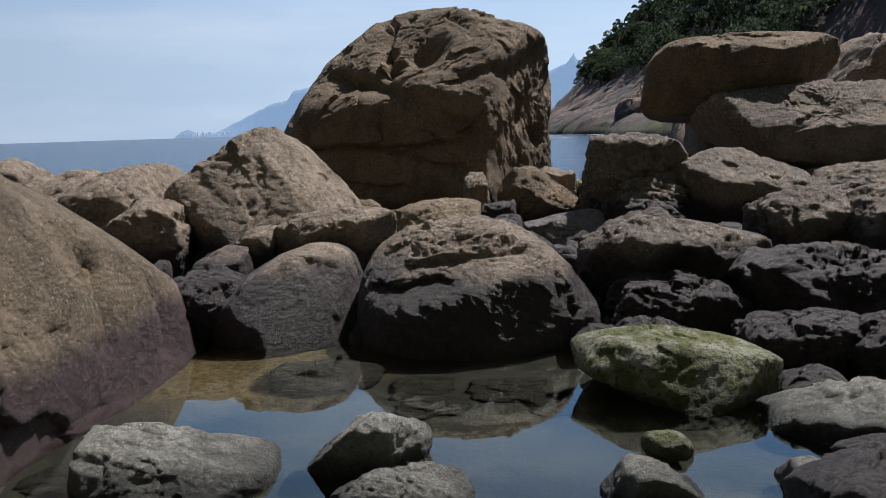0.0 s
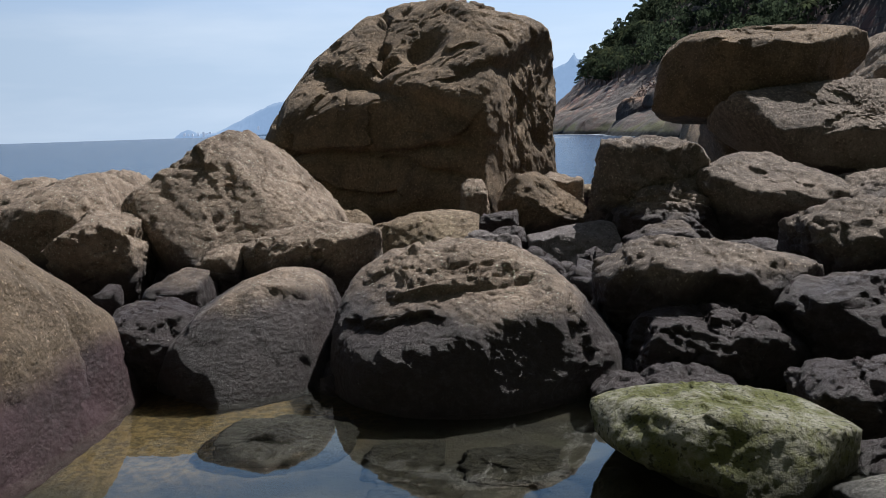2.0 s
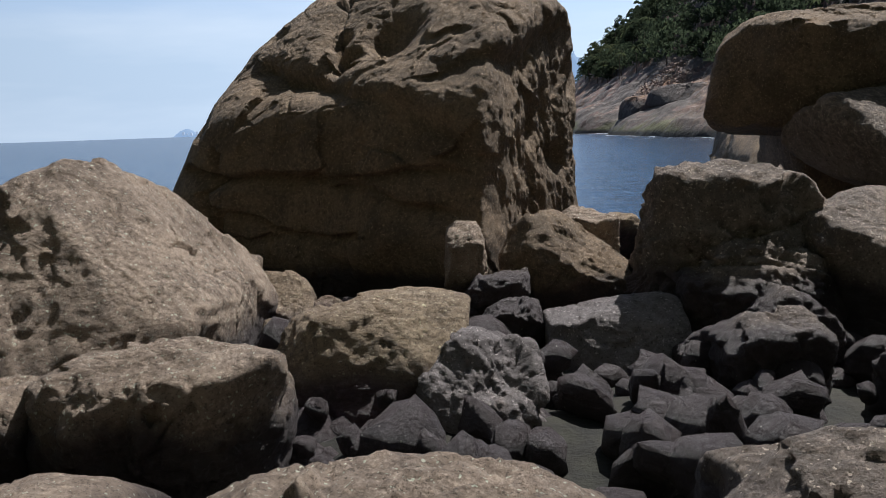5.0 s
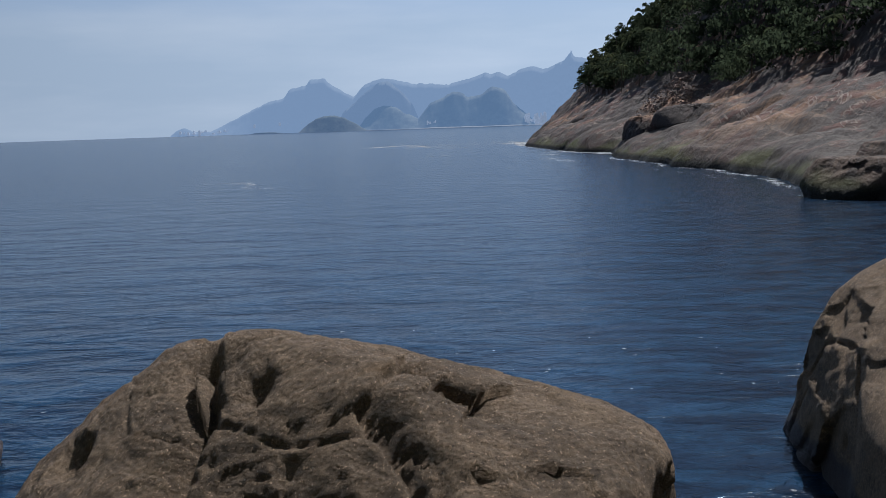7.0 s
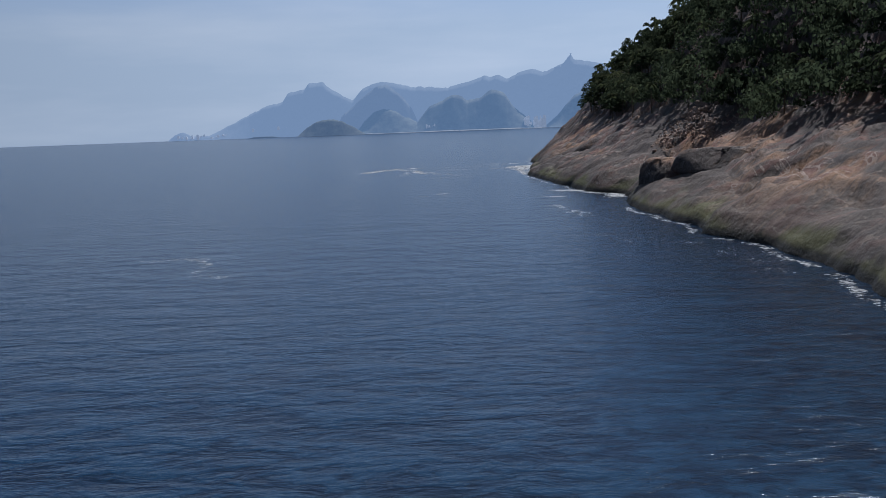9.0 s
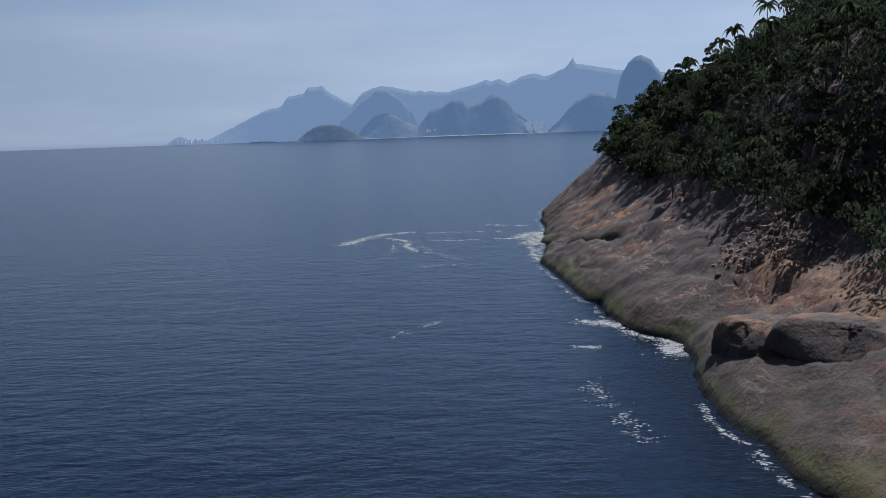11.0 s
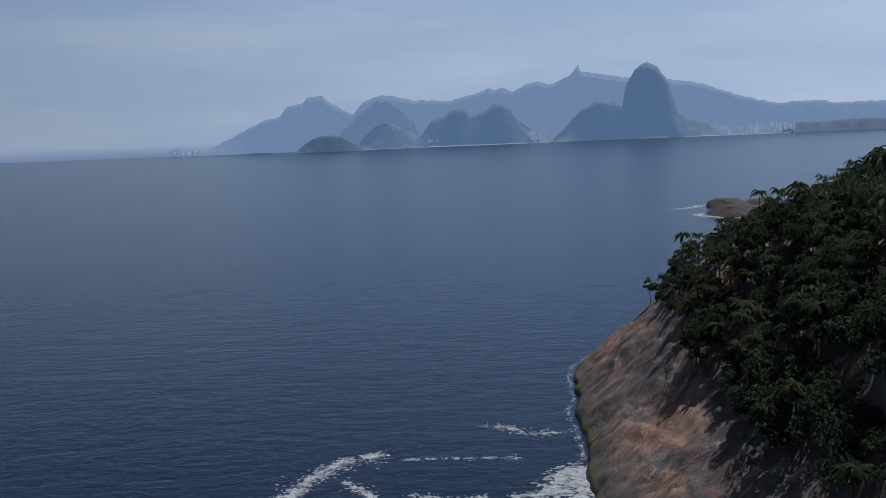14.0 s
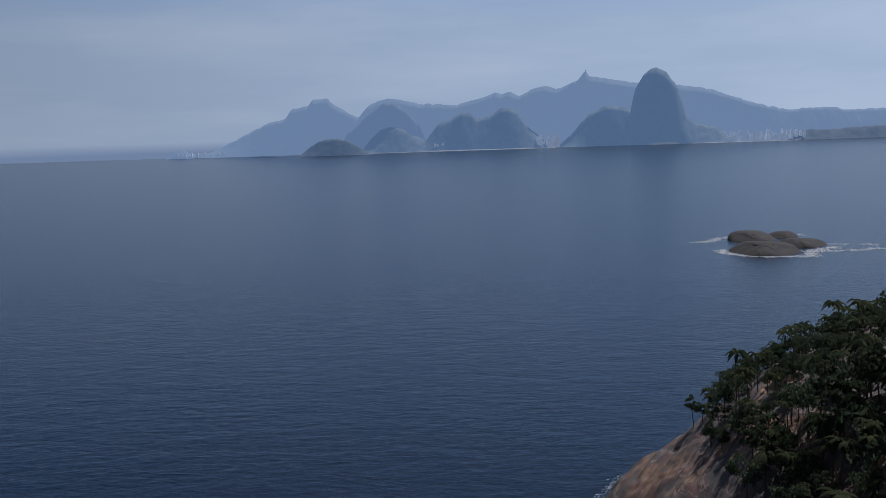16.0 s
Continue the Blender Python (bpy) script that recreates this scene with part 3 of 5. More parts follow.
CAPE_Z = [-2.2, 0.8, 2.8, 12, 30, 34, 38, 42, 51, 62, 70]     # at the cape


def headland_at(d, y):
    """Places on the headland, d metres in from the shoreline."""
    x = np.interp(y, SHORE_Y, SHORE_X) + d
    cape = np.interp(y, [320, 400], [0, 1])
    z = np.interp(d, RISE_D, RISE_Z) * (1 - cape) + np.interp(d, RISE_D, CAPE_Z) * cape
    dome = np.clip((505 + 0.6 * d - y) / 110, 0, 1) ** 0.6
    low = np.interp(y, [62, 82, 100, 150, 200, 240], [0.0, 0.5, 0.6, 0.8, 0.95, 1.0])
    z = np.where(z > 3, 3 + (z - 3) * dome * low, z)
    q = np.stack([x, y, 0 * x], -1)
    x = x + (fbm(q * 0.1, 4, 71) - 0.5) * 6 * np.clip(1 - d / 20, 0, 1)
    rel = (fbm(q * 0.05, 5, 72, 0.6) - 0.5) * 4.2 - np.abs(fbm(q * np.array([0.12, 0.05, 1]), 4, 73) - 0.5) * 3.5
    rel = rel + (ridged(q * 0.13, 4, 74, 0.5) - 0.5) * 0.9 - np.exp(-((np.abs(fbm(q * np.array([0.05, 0.028, 1]) + 4, 3, 79) - 0.5) / 0.012) ** 2)) * 1.3
    slabs = ((z * 0.26 + fbm(q * 0.06, 3, 75) * 5 + y * 0.012) % 1.0 - 0.5) * 0.8
    # a long open crack near the cape
    along = np.clip((310 - y) / 25, 0, 1)
    off = np.hypot(x - (31 + 9.5 * along + 0.8 * np.sin(y * 0.7)), np.maximum(np.abs(y - 297.5) - 11, 0))
    rel = rel - 4.2 * np.exp(-((off / 1.0) ** 2))
    z = z + (rel + slabs) * np.clip(d / 9, 0.02, 1) * np.clip(z / 3 + 0.2, 0, 1)
    z = z - 8 * np.clip((74 - y) / 12, 0, 1)
    return np.stack([x, y, z], -1)


ud = np.concatenate([np.arange(-2, 5, 0.6), np.arange(5, 52, 0.9), np.arange(52, 225, 5)])
uy = np.arange(62, 570, 1.2)
D, Y = np.meshgrid(ud, uy, indexing="ij")
headland = new("headland", mesh_from("headland", headland_at(D.ravel(), Y.ravel()), grid(len(ud), len(uy))[:, ::-1], MAT["headland"]))
tagged(headland, "steep bare granite flank of a wooded headland, rusty and grey", "ground", kind="structure")

# ---- the great boulder ----
planes = []
for angle, dist in ((-90, 3.3), (-2, 3.36), (13, 3.65), (104, 3.3), (135, 2.8), (156, 3.05), (175, 3.5)):
    planes.append(((math.cos(radians(angle)), 0.0, math.sin(radians(angle))), dist))
planes += [((0.14, 0.03, 0.99), 3.06), ((0.50, 0.05, 0.86), 3.5), ((0.3, 0.35, 0.88), 3.15), ((0.268, -0.368, 0.89), 3.05)]
planes += [((-0.51, -0.85, 0.10), 2.30), ((-0.33, -0.46, 0.82), 2.2), ((-0.40, -0.54, 0.74), 2.05), ((0.89, -0.45, 0.06), 3.02), ((-0.49, -0.79, -0.36), 2.7), ((0.1, 1, 0.2), 2.9), ((0, 0.6, 0.8), 3.1)]
LIP = [(-1.9, -0.4, 1.5), (-1.35, -1.05, 1.21), (-0.89, -1.5, 1.15), (-0.49, -1.93, 1.0), (0.12, -2.7, 0.85), (0.63, -3.02, 0.66), (1.23, -3.41, 0.27), (1.49, -3.5, 0.0)]
EDGE = [(1.25, -2.92, 1.2), (1.95, -2.83, 1.33), (2.39, -2.03, 1.43), (2.62, -1.41, 1.62), (3.0, -0.7, 2.0)]


def boulder_finish(way, r):
    """Above the diagonal lip the granite is pitted and stepped; below it a smooth face; round the corner fluted and broken."""
    p = way * r[:, None]
    line = np.interp(p[:, 0], [q[0] for q in LIP], [q[2] for q in LIP])
    upper = np.clip((p[:, 2] - line) / 0.25, 0, 1)
    side = np.clip((way @ np.array([0.88, -0.47, 0.0]) - 0.80) / 0.10, 0, 1) * np.clip((1.9 - p[:, 2]) / 0.4, 0, 1)
    upper = upper * (1 - side)
    bent = p + (np.stack([fbm(p * 1.3 + 9 * k, 2, 140 + k) for k in range(3)], -1) - 0.5) * 0.5
    r = r + upper * (0.05 + (fbm(bent * np.array([2.2, 2.2, 4.0]), 5, 131, 0.6) - 0.5) * 0.10 + (fbm(p * 6.5, 3, 137, 0.6) - 0.5) * 0.05)
    flute = ridged(p * np.array([1.5, 1.5, 0.42]) + 5, 4, 134, 0.6)
    r = r - side * ((flute - 0.5) * 0.26 - (fbm(p * np.array([2.6, 2.6, 1.3]), 4, 135, 0.6) - 0.5) * 0.24)
    belly = np.clip((-0.2 - p[:, 2]) / 0.3, 0, 1) * (1 - side)
    r = r + belly * (fbm(p * np.array([0.8, 0.8, 1.5]) + 2, 3, 136) - 0.5) * 0.22
    return r


boulder = new("great_boulder", stone_mesh("great_boulder", planes, 10, 0.08, MAT["boulder"], 5, 8, 0,
    dents=[((0.52, -1.40, 1.72), 0.52, 0.48), ((-0.48, -0.80, 1.68), 0.24, 0.55), ((-0.30, -1.35, 1.42), 0.26, 0.22), ((-0.62, 0.80, 2.80), 0.18, 0.20), ((0.05, 0.05, 2.72), 0.18, 0.14), ((-0.28, 0.60, 2.85), 0.18, 0.14),
           ((-1.75, 0.5, 2.05), 0.22, 0.16), ((1.62, -0.5, 2.95), 0.16, 0.14), ((3.27, -0.04, 1.15), 0.30, 0.25), ((2.49, -1.69, 0.34), 0.25, 0.25), ((2.91, -0.94, -0.20), 0.25, 0.22)],
    seams=[(LIP, 0.30, 0.26), (EDGE, 0.30, 0.20),
           ([(-0.60, 0.80, 2.80), (-0.40, -0.03, 2.46), (-0.47, -0.34, 2.12), (-0.50, -0.62, 1.71), (-0.41, -1.67, 1.34)], 0.22, 0.26),
           ([(1.26, -0.1, 2.95), (1.05, -0.3, 2.9), (0.93, -0.55, 2.75), (1.12, -0.92, 2.6), (1.48, -1.55, 2.35), (1.96, -2.27, 2.06), (2.13, -2.37, 1.79)], 0.10, 0.12),
           ([(1.2, -0.1, 3.05), (1.48, -0.40, 3.0), (1.85, -0.46, 2.9)], 0.12, 0.16),
           ([(-3.0, -0.8, -0.15), (-2.53, -1.23, -0.29), (-1.53, -1.69, -0.26), (-1.07, -2.07, -0.36), (-0.9, -2.11, -0.25), (0.0, -2.72, -0.31), (0.59, -2.99, -0.19), (1.28, -3.4, -0.22)], 0.13, 0.26),
           ([(-2.56, -1.23, -0.76), (-1.89, -1.7, -0.96), (-1.55, -1.87, -1.17), (-1.03, -2.14, -1.17), (-0.19, -2.71, -1.16)], 0.12, 0.22),
           ([(-0.48, -2.5, -0.45), (0.15, -2.93, -0.49), (0.57, -3.11, -0.69), (1.13, -3.39, -0.74)], 0.12, 0.22),
           ([(-2.54, -1.22, 0.13), (-2.64, -1.18, -0.52), (-2.55, -1.29, -0.84), (-2.73, -0.95, -1.38)], 0.10, 0.2),
           ([(-3.2, -0.6, -1.3), (-2.66, -1.07, -1.37), (-1.73, -1.79, -1.27)], 0.12, 0.2)],
    finish=boulder_finish))
boulder.location = (-0.9, 22.6, 2.3)
tagged(boulder, "huge brown granite boulder with pitted top and cracked shaded face", "rock", "rocks of the shore pile")

# ---- the long boulder behind the capstone, down to the sea ----
planes = [((-0.99, 0.14, 0.12), 3.85), ((-0.62, 0, 0.78), 4.0), ((-0.15, 0, 0.99), 3.75), ((0, 1, 0.25), 2.2), ((-0.5, 0.84, 0.2), 3.0), ((-0.1, -1, 0.05), 7.0), ((1, 0, 0), 4.5), ((0, 0, -1), 3.4), ((-0.2, 0.6, 0.77), 3.9), ((-0.1, -0.6, 0.8), 5.2)]
seaward = new("seaward_boulder", stone_mesh("seaward_boulder", planes, 7, 0.22, MAT["boulder"], 17, 7, 3))
seaward.location = (12.0, 34.2, 0.4)
tagged(seaward, "long dark smooth boulder reaching down to the sea", "rock", "rocks of the shore pile")

# ---- the whaleback beside the pool ----
planes = [((0.97, -0.08, 0.22), 2.72), ((0.3, 0.9, 0.3), 3.5), ((0.52, 0.25, 0.82), 2.2), ((0.05, 0.25, 0.97), 2.05), ((-1, 0, 0), 3.0), ((0.1, -1, 0.1), 3.6), ((0, 0, -1), 1.4)]
whaleback = new("whaleback_boulder", stone_mesh("whaleback_boulder", planes, 6, 0.12, MAT["whaleback"], 29, 7, 2,
    seams=[([(2.45, 0.68, 1.0), (2.52, 0.68, 0.85), (2.61, 0.73, 0.6), (2.77, 0.53, 0.24), (2.79, 0.48, -0.05)], 0.12, 0.15),
           ([(2.5, 1.8, 0.7), (2.66, 1.77, 0.49), (2.81, 1.71, 0.21), (2.9, 1.73, -0.16), (2.95, 1.7, -0.4)], 0.17, 0.34), ([(2.58, -1.02, 0.23), (2.69, -0.32, 0.2), (2.84, 1.28, 0.14)], 0.06, 0.05)]))
whaleback.location = (-6.0, 7.5, 0.6)
tagged(whaleback, "huge tan granite whaleback with a purple band of algae", "rock", "rocks of the shore pile")

# ---- the rocks of the shore ----
LAYER_CRACKS = [([(-0.80, -0.75, 0.72), (-0.5, -0.72, 0.78), (0.0, -0.70, 0.80), (0.40, -0.66, 0.82), (0.72, -0.40, 0.80)], 0.12, 0.07),
                ([(-1.17, -0.49, 0.37), (-0.89, -0.94, 0.40), (-0.62, -0.95, 0.52), (-0.35, -0.95, 0.56)], 0.10, 0.09),
                ([(-0.45, -0.35, 0.98), (0.0, -0.38, 0.98), (0.35, -0.30, 0.98)], 0.10, 0.05)]


def strata(way, r):
    """Flaking beds on the crown of the layered boulder."""
    p = way * r[:, None]
    u = (p[:, 2] + 0.3 * (fbm(p * 1.3, 3, 151) - 0.5) - 0.10 * p[:, 0]) / 0.12
    frac = u % 1.0
    step = np.where(frac < 0.78, frac / 0.78, (1 - frac) / 0.22) - 0.4
    crown = np.clip((p[:, 2] - 0.50) / 0.2, 0, 1) * np.clip((0.80 - np.abs(p[:, 0] + 0.05)) / 0.25, 0, 1)
    rough = (fbm(p * np.array([3.0, 3.0, 9.0]), 4, 152, 0.6) - 0.5) * 0.10
    return r + crown * (step * 0.055 * (0.4 + 1.2 * fbm(p * 2.2, 2, 153)) + rough)


rock("pyramid_rock", "pointed tan granite boulder with a split tip among the shore rocks", (-3.30, 15.82, 0.87), [(-163, 1.61), (-90, 1.13), (-14, 1.62), (11, 1.48), (41, 1.28), (127, 1.30), (177, 1.49)], 1.63, 1.46, 16, 0.22, "rock", 11, lean=36, level=7)
rock("layered_boulder", "broad rounded boulder at the pool, tan above, black below from tide film and painted shade", (0.13, 10.23, 0.34), [(-126, 1.28), (-92, 0.69), (-55, 1.26), (-8, 1.57), (38, 1.21), (63, 1.04), (91, 1.10), (116, 1.10), (149, 1.26), (161, 1.33)], 1.07, 1.12, 5, 0.16, "rock", 12, lean=10, level=7, more=[((0.72, -0.55, 0.42), 1.2), ((0.45, -0.75, 0.48), 1.12), ((0.05, -0.58, 0.81), 0.86), ((-0.4, -0.5, 0.77), 0.92)], seams=LAYER_CRACKS, finish=strata)
rock("domed_boulder", "dark domed boulder with a tan crown at the pool edge", (-1.99, 11.09, 0.23), [(-92, 0.59), (-3, 0.80), (51, 0.91), (84, 0.79), (112, 0.67), (124, 0.64), (152, 0.75)], 1.12, 1.12, 7, 0.14, "rock", 13, lean=38)
rock("squat_rock", "small black wet rock wedged between two boulders", (-3.02, 10.66, 0.24), [(-161, 0.53), (-90, 0.50), (-17, 0.47), (-5, 0.42), (72, 0.54), (98, 0.55), (143, 0.48), (177, 0.43)], 0.6, 0.77, 8, 0.6, "slate", 14, lean=-17)
rock("flat_rock", "long flat tan stone lying across the darker rocks", (-1.76, 12.90, 0.69), [(-170, 1.00), (-90, 0.52), (-10, 0.87), (98, 0.54), (121, 0.67)], 0.52, 0.77, 14, 0.5, "rock", 15, lean=4)
rock("cobble", "rounded tan cobble beside the long flat stone", (-2.87, 13.07, 0.60), [(-173, 0.29), (-90, 0.42), (-1, 0.28), (92, 0.43), (139, 0.37)], 0.43, 0.43, 8, 0.5, "rock", 16, lean=-7, level=5)
rock("cobble", "dark angular cobble between larger boulders", (-3.21, 12.21, 0.37), [(-174, 0.37), (-90, 0.46), (-4, 0.33), (91, 0.49), (120, 0.40)], 0.43, 0.52, 8, 0.5, "rock", 17, lean=-16, level=5)
rock("back_boulder", "tan weathered boulder with a deep crack beside the sea", (-7.20, 16.77, 0.72), [(-173, 0.69), (-90, 1.06), (-8, 0.70), (40, 1.00), (91, 1.02), (116, 1.04)], 1.38, 1.55, 10, 0.5, "rock", 18, lean=8)
rock("back_boulder", "broad tan boulder with a cracked rounded back", (-5.95, 15.82, 0.67), [(-173, 1.05), (-90, 1.02), (-6, 1.05), (18, 1.09), (47, 1.16), (95, 1.14), (119, 1.07)], 1.38, 1.55, 10, 0.5, "rock", 19, lean=8)
rock("back_boulder", "rounded tan boulder at the water behind the others", (-5.78, 17.37, 0.76), [(-178, 0.44), (-90, 1.10), (-3, 0.45), (29, 0.78), (77, 1.07), (108, 1.10), (177, 0.47)], 1.12, 1.29, 9, 0.5, "rock", 20, lean=8)
rock("side_rock", "steep tan rock with dark foot beside the pyramid boulder", (-4.69, 14.02, 0.67), [(-162, 0.60), (-144, 0.49), (-90, 0.92), (-3, 0.49), (17, 0.58), (61, 0.73), (112, 0.75), (136, 0.73)], 0.69, 0.95, 12, 0.6, "rock", 21, lean=-10)
rock("back_boulder", "low tan boulder at the sea edge", (-9.82, 19.35, 0.80), [(-177, 0.78), (-90, 1.14), (-2, 0.79), (44, 1.16), (96, 1.15), (174, 0.85)], 1.03, 1.29, 9, 0.5, "rock", 22, lean=8)
rock("moss_slab", "flat pale stone grown with green algae beside the pool", (2.02, 7.91, 0.15), [(-113, 0.37), (-102, 0.31), (-66, 0.56), (-5, 0.91), (63, 0.49), (78, 0.32), (94, 0.36), (152, 0.96)], 0.6, 0.86, 14, 0.3, "moss", 23, lean=30)
rock("small_rock", "small dark rough rock behind the mossy slab", (1.53, 9.37, 0.03), [(-167, 0.25), (-90, 0.20), (-9, 0.23), (54, 0.24), (95, 0.21), (137, 0.22)], 0.3, 0.34, 10, 0.6, "slate", 24, lean=-9, level=5)
rock("small_rock", "dark lumpy rock behind the mossy slab", (2.04, 9.20, 0.07), [(-172, 0.35), (-90, 0.25), (-13, 0.38), (65, 0.27), (79, 0.26), (122, 0.34)], 0.34, 0.43, 10, 0.6, "slate", 25, lean=-4, level=5)
rock("dark_boulder", "black rugged wet boulder in the rock pile", (2.50, 10.15, 0.15), [(-175, 0.83), (-92, 0.41), (-20, 0.87), (20, 0.76), (70, 0.52), (105, 0.51), (157, 0.78)], 0.69, 0.86, 10, 0.7, "slate", 26, lean=-8)
rock("long_slab", "long tan slab with a dark undercut side", (2.65, 10.92, 0.62), [(-148, 0.93), (-90, 0.53), (-12, 1.08), (77, 0.56), (124, 0.83)], 0.69, 1.03, 14, 0.5, "slate", 27, lean=-14)
rock("rugged_rock", "rugged tan and black rock with broken ridges", (4.40, 10.06, 0.34), [(-167, 1.21), (-93, 0.49), (-4, 1.34), (56, 0.75), (82, 0.56), (103, 0.70), (135, 1.06)], 0.77, 1.12, 11, 0.8, "slate", 28, lean=10)
rock("lichen_rock", "dark rock with a pale salt-bleached top beside the pool", (3.42, 8.69, 0.15), [(-157, 0.53), (-90, 0.32), (-25, 0.54), (-3, 0.52), (26, 0.54), (88, 0.35), (102, 0.34), (137, 0.49)], 0.52, 0.69, 10, 0.7, "slate", 29, lean=-12)
rock("side_rock", "dark rock in the pile beside the pool", (4.16, 8.26, 0.16), [(-167, 0.46), (-103, 0.29), (-10, 0.44), (59, 0.33), (101, 0.35), (144, 0.44)], 0.52, 0.69, 10, 0.7, "rock", 30, lean=-7)
rock("stepped_rock", "greyish tan rock with stepped ledges", (5.18, 12.90, 0.66), [(-173, 0.77), (-90, 0.66), (-8, 0.79), (6, 0.79), (86, 0.68), (131, 0.88)], 0.77, 1.2, 13, 0.6, "slate", 31, lean=-4)
rock("stepped_rock", "steep tan rock standing in the shore pile", (6.09, 12.04, 0.71), [(-166, 0.77), (-90, 0.71), (-4, 0.74), (22, 0.69), (95, 0.81), (133, 0.77), (162, 0.73)], 0.77, 1.2, 11, 0.6, "slate", 32, lean=-4)
rock("wedge_rock", "small dark wedge of rock in the pile", (3.22, 15.05, 0.50), [(-170, 0.49), (-90, 0.41), (-9, 0.47), (8, 0.46), (40, 0.50), (119, 0.40)], 0.43, 0.52, 12, 0.6, "slate", 33, lean=-6, level=5)
rock("wedge_rock", "small dark rock lying in a gap", (4.33, 14.28, 0.42), [(-171, 0.34), (-90, 0.34), (-4, 0.34), (58, 0.40), (104, 0.33)], 0.34, 0.43, 12, 0.6, "slate", 34, lean=-15, level=5)
rock("knobbly_boulder", "tall knobbly tan boulder with pitted broken sides", (3.62, 17.72, 0.86), [(-172, 1.11), (-90, 1.12), (-10, 1.28), (13, 1.13), (32, 1.07), (69, 1.22), (92, 1.32), (173, 1.08)], 0.95, 1.12, 11, 0.8, "slate", 35, lean=-3)
rock("ledge_rock", "craggy tan shelf against the knobbly boulder", (3.75, 16.95, 0.70), [(-90, 0.8), (178, 0.92), (0, 0.95), (42, 0.80), (90, 0.66), (135, 0.80)], 0.75, 0.8, 12, 0.75, "slate", 80, lean=38)
rock("tilted_slab", "tilted tan slab with a smooth sunlit top", (5.39, 16.68, 1.01), [(-159, 1.01), (-90, 0.84), (-10, 1.31), (67, 0.78), (92, 0.96), (132, 1.42)], 0.77, 1.29, 16, 0.25, "slate", 36, lean=-18, more=[((0.12, -0.40, 0.91), 0.55)])
rock("capstone_boulder", "massive overhanging capstone boulder, sunlit above and black beneath", (7.07, 22.70, 3.53), [(-119, 1.83), (-94, 1.21), (-69, 0.96), (17, 2.74), (80, 1.14), (94, 0.90), (137, 1.71), (171, 2.11)], 1.46, 1.7, 14, 0.22, "boulder", 37, lean=-26, more=[((-0.8, 0.55, 0.2), 1.75)])
rock("base_boulder", "dark smooth boulder that carries the capstone", (7.90, 23.40, 1.50), [(-170, 1.36), (-90, 2.11), (-9, 1.51), (3, 1.31), (45, 2.04), (88, 2.16), (114, 2.13), (135, 2.01)], 1.12, 1.89, 9, 0.25, "boulder", 38, lean=-6, level=6)
rock("great_slab_boulder", "large tan boulder with a sunlit sloping face, leaning under the capstone", (8.5, 20.8, 2.15), [(-133, 1.72), (-101, 0.92), (0, 2.8), (60, 2.4), (95, 1.08), (150, 2.55), (172, 2.68)], 1.75, 1.3, 14, 0.28, "slate", 39, lean=-10, level=7, more=[((0.03, -0.62, 0.78), 0.66), ((0, -1, -0.08), 1.0), ((-0.75, -0.6, 0.28), 2.0)])
rock("far_boulder", "tan boulder at the back of the rock pile", (12.73, 25.37, 2.17), [(-174, 1.97), (-90, 2.51), (-5, 2.07), (29, 2.37), (80, 2.59), (102, 2.63), (136, 2.75)], 1.55, 2.15, 10, 0.45, "rock", 40, lean=-13, level=6)
rock("shadow_boulder", "dark boulder filling the gap in the rock pile", (8.46, 19.26, 0.47), [(-168, 2.00), (-92, 0.68), (-12, 1.85), (29, 1.49), (100, 0.82), (128, 1.26)], 1.03, 1.29, 10, 0.6, "slate", 41, lean=-8, level=6)
rock("leaning_rock", "leaning tan rock with a sharp ridge and a dark hollow front", (1.87, 18.75, 0.57), [(-171, 0.85), (-90, 0.74), (-10, 1.15), (52, 0.64), (90, 1.35), (143, 1.06)], 0.75, 0.8, 18, 0.4, "boulder", 42, lean=-12, more=[((0.45, -0.5, 0.74), 0.66)])
rock("spike_rock", "small pointed tan rock", (0.87, 17.80, 0.48), [(-169, 0.41), (-90, 0.48), (-3, 0.35), (30, 0.52), (116, 0.43), (138, 0.42)], 0.3, 0.39, 12, 0.6, "slate", 43, lean=-5)
rock("spike_rock", "pointed black rock with a pale edge", (0.97, 17.11, 0.26), [(-170, 0.50), (-92, 0.40), (1, 0.38), (17, 0.41), (119, 0.41), (144, 0.37)], 0.3, 0.39, 13, 0.5, "slate", 44, lean=-5)
rock("block_rock", "square-cut grey block of granite with a flat top", (2.13, 16.77, 0.09), [(-178, 0.78), (-92, 0.58), (6, 0.71), (102, 0.60)], 0.69, 0.77, 26, 0.22, "grey", 45, lean=26)
rock("foot_rock", "upright ochre rock leaning on the foot of the boulder", (0.46, 18.49, 0.69), [(-177, 0.26), (-90, 0.86), (-6, 0.26), (7, 0.30), (33, 0.58), (126, 0.71), (178, 0.25)], 0.34, 0.43, 11, 0.7, "rock", 46, lean=-11)
rock("rounded_rock", "ochre-topped purplish rock in the gully", (-0.55, 15.14, 0.48), [(-172, 0.87), (-90, 0.73), (-31, 0.70), (-7, 0.89), (82, 0.77), (98, 0.68), (112, 0.71), (148, 0.81), (176, 0.84)], 0.86, 0.95, 9, 0.3, "gully", 47, lean=30)
rock("gully_rock", "pale grey rock in the gully", (0.53, 14.53, 0.31), [(-174, 0.53), (-90, 0.57), (-6, 0.50), (11, 0.59), (82, 0.60), (100, 0.61), (133, 0.58)], 0.52, 0.69, 12, 0.6, "grey", 48, lean=25)
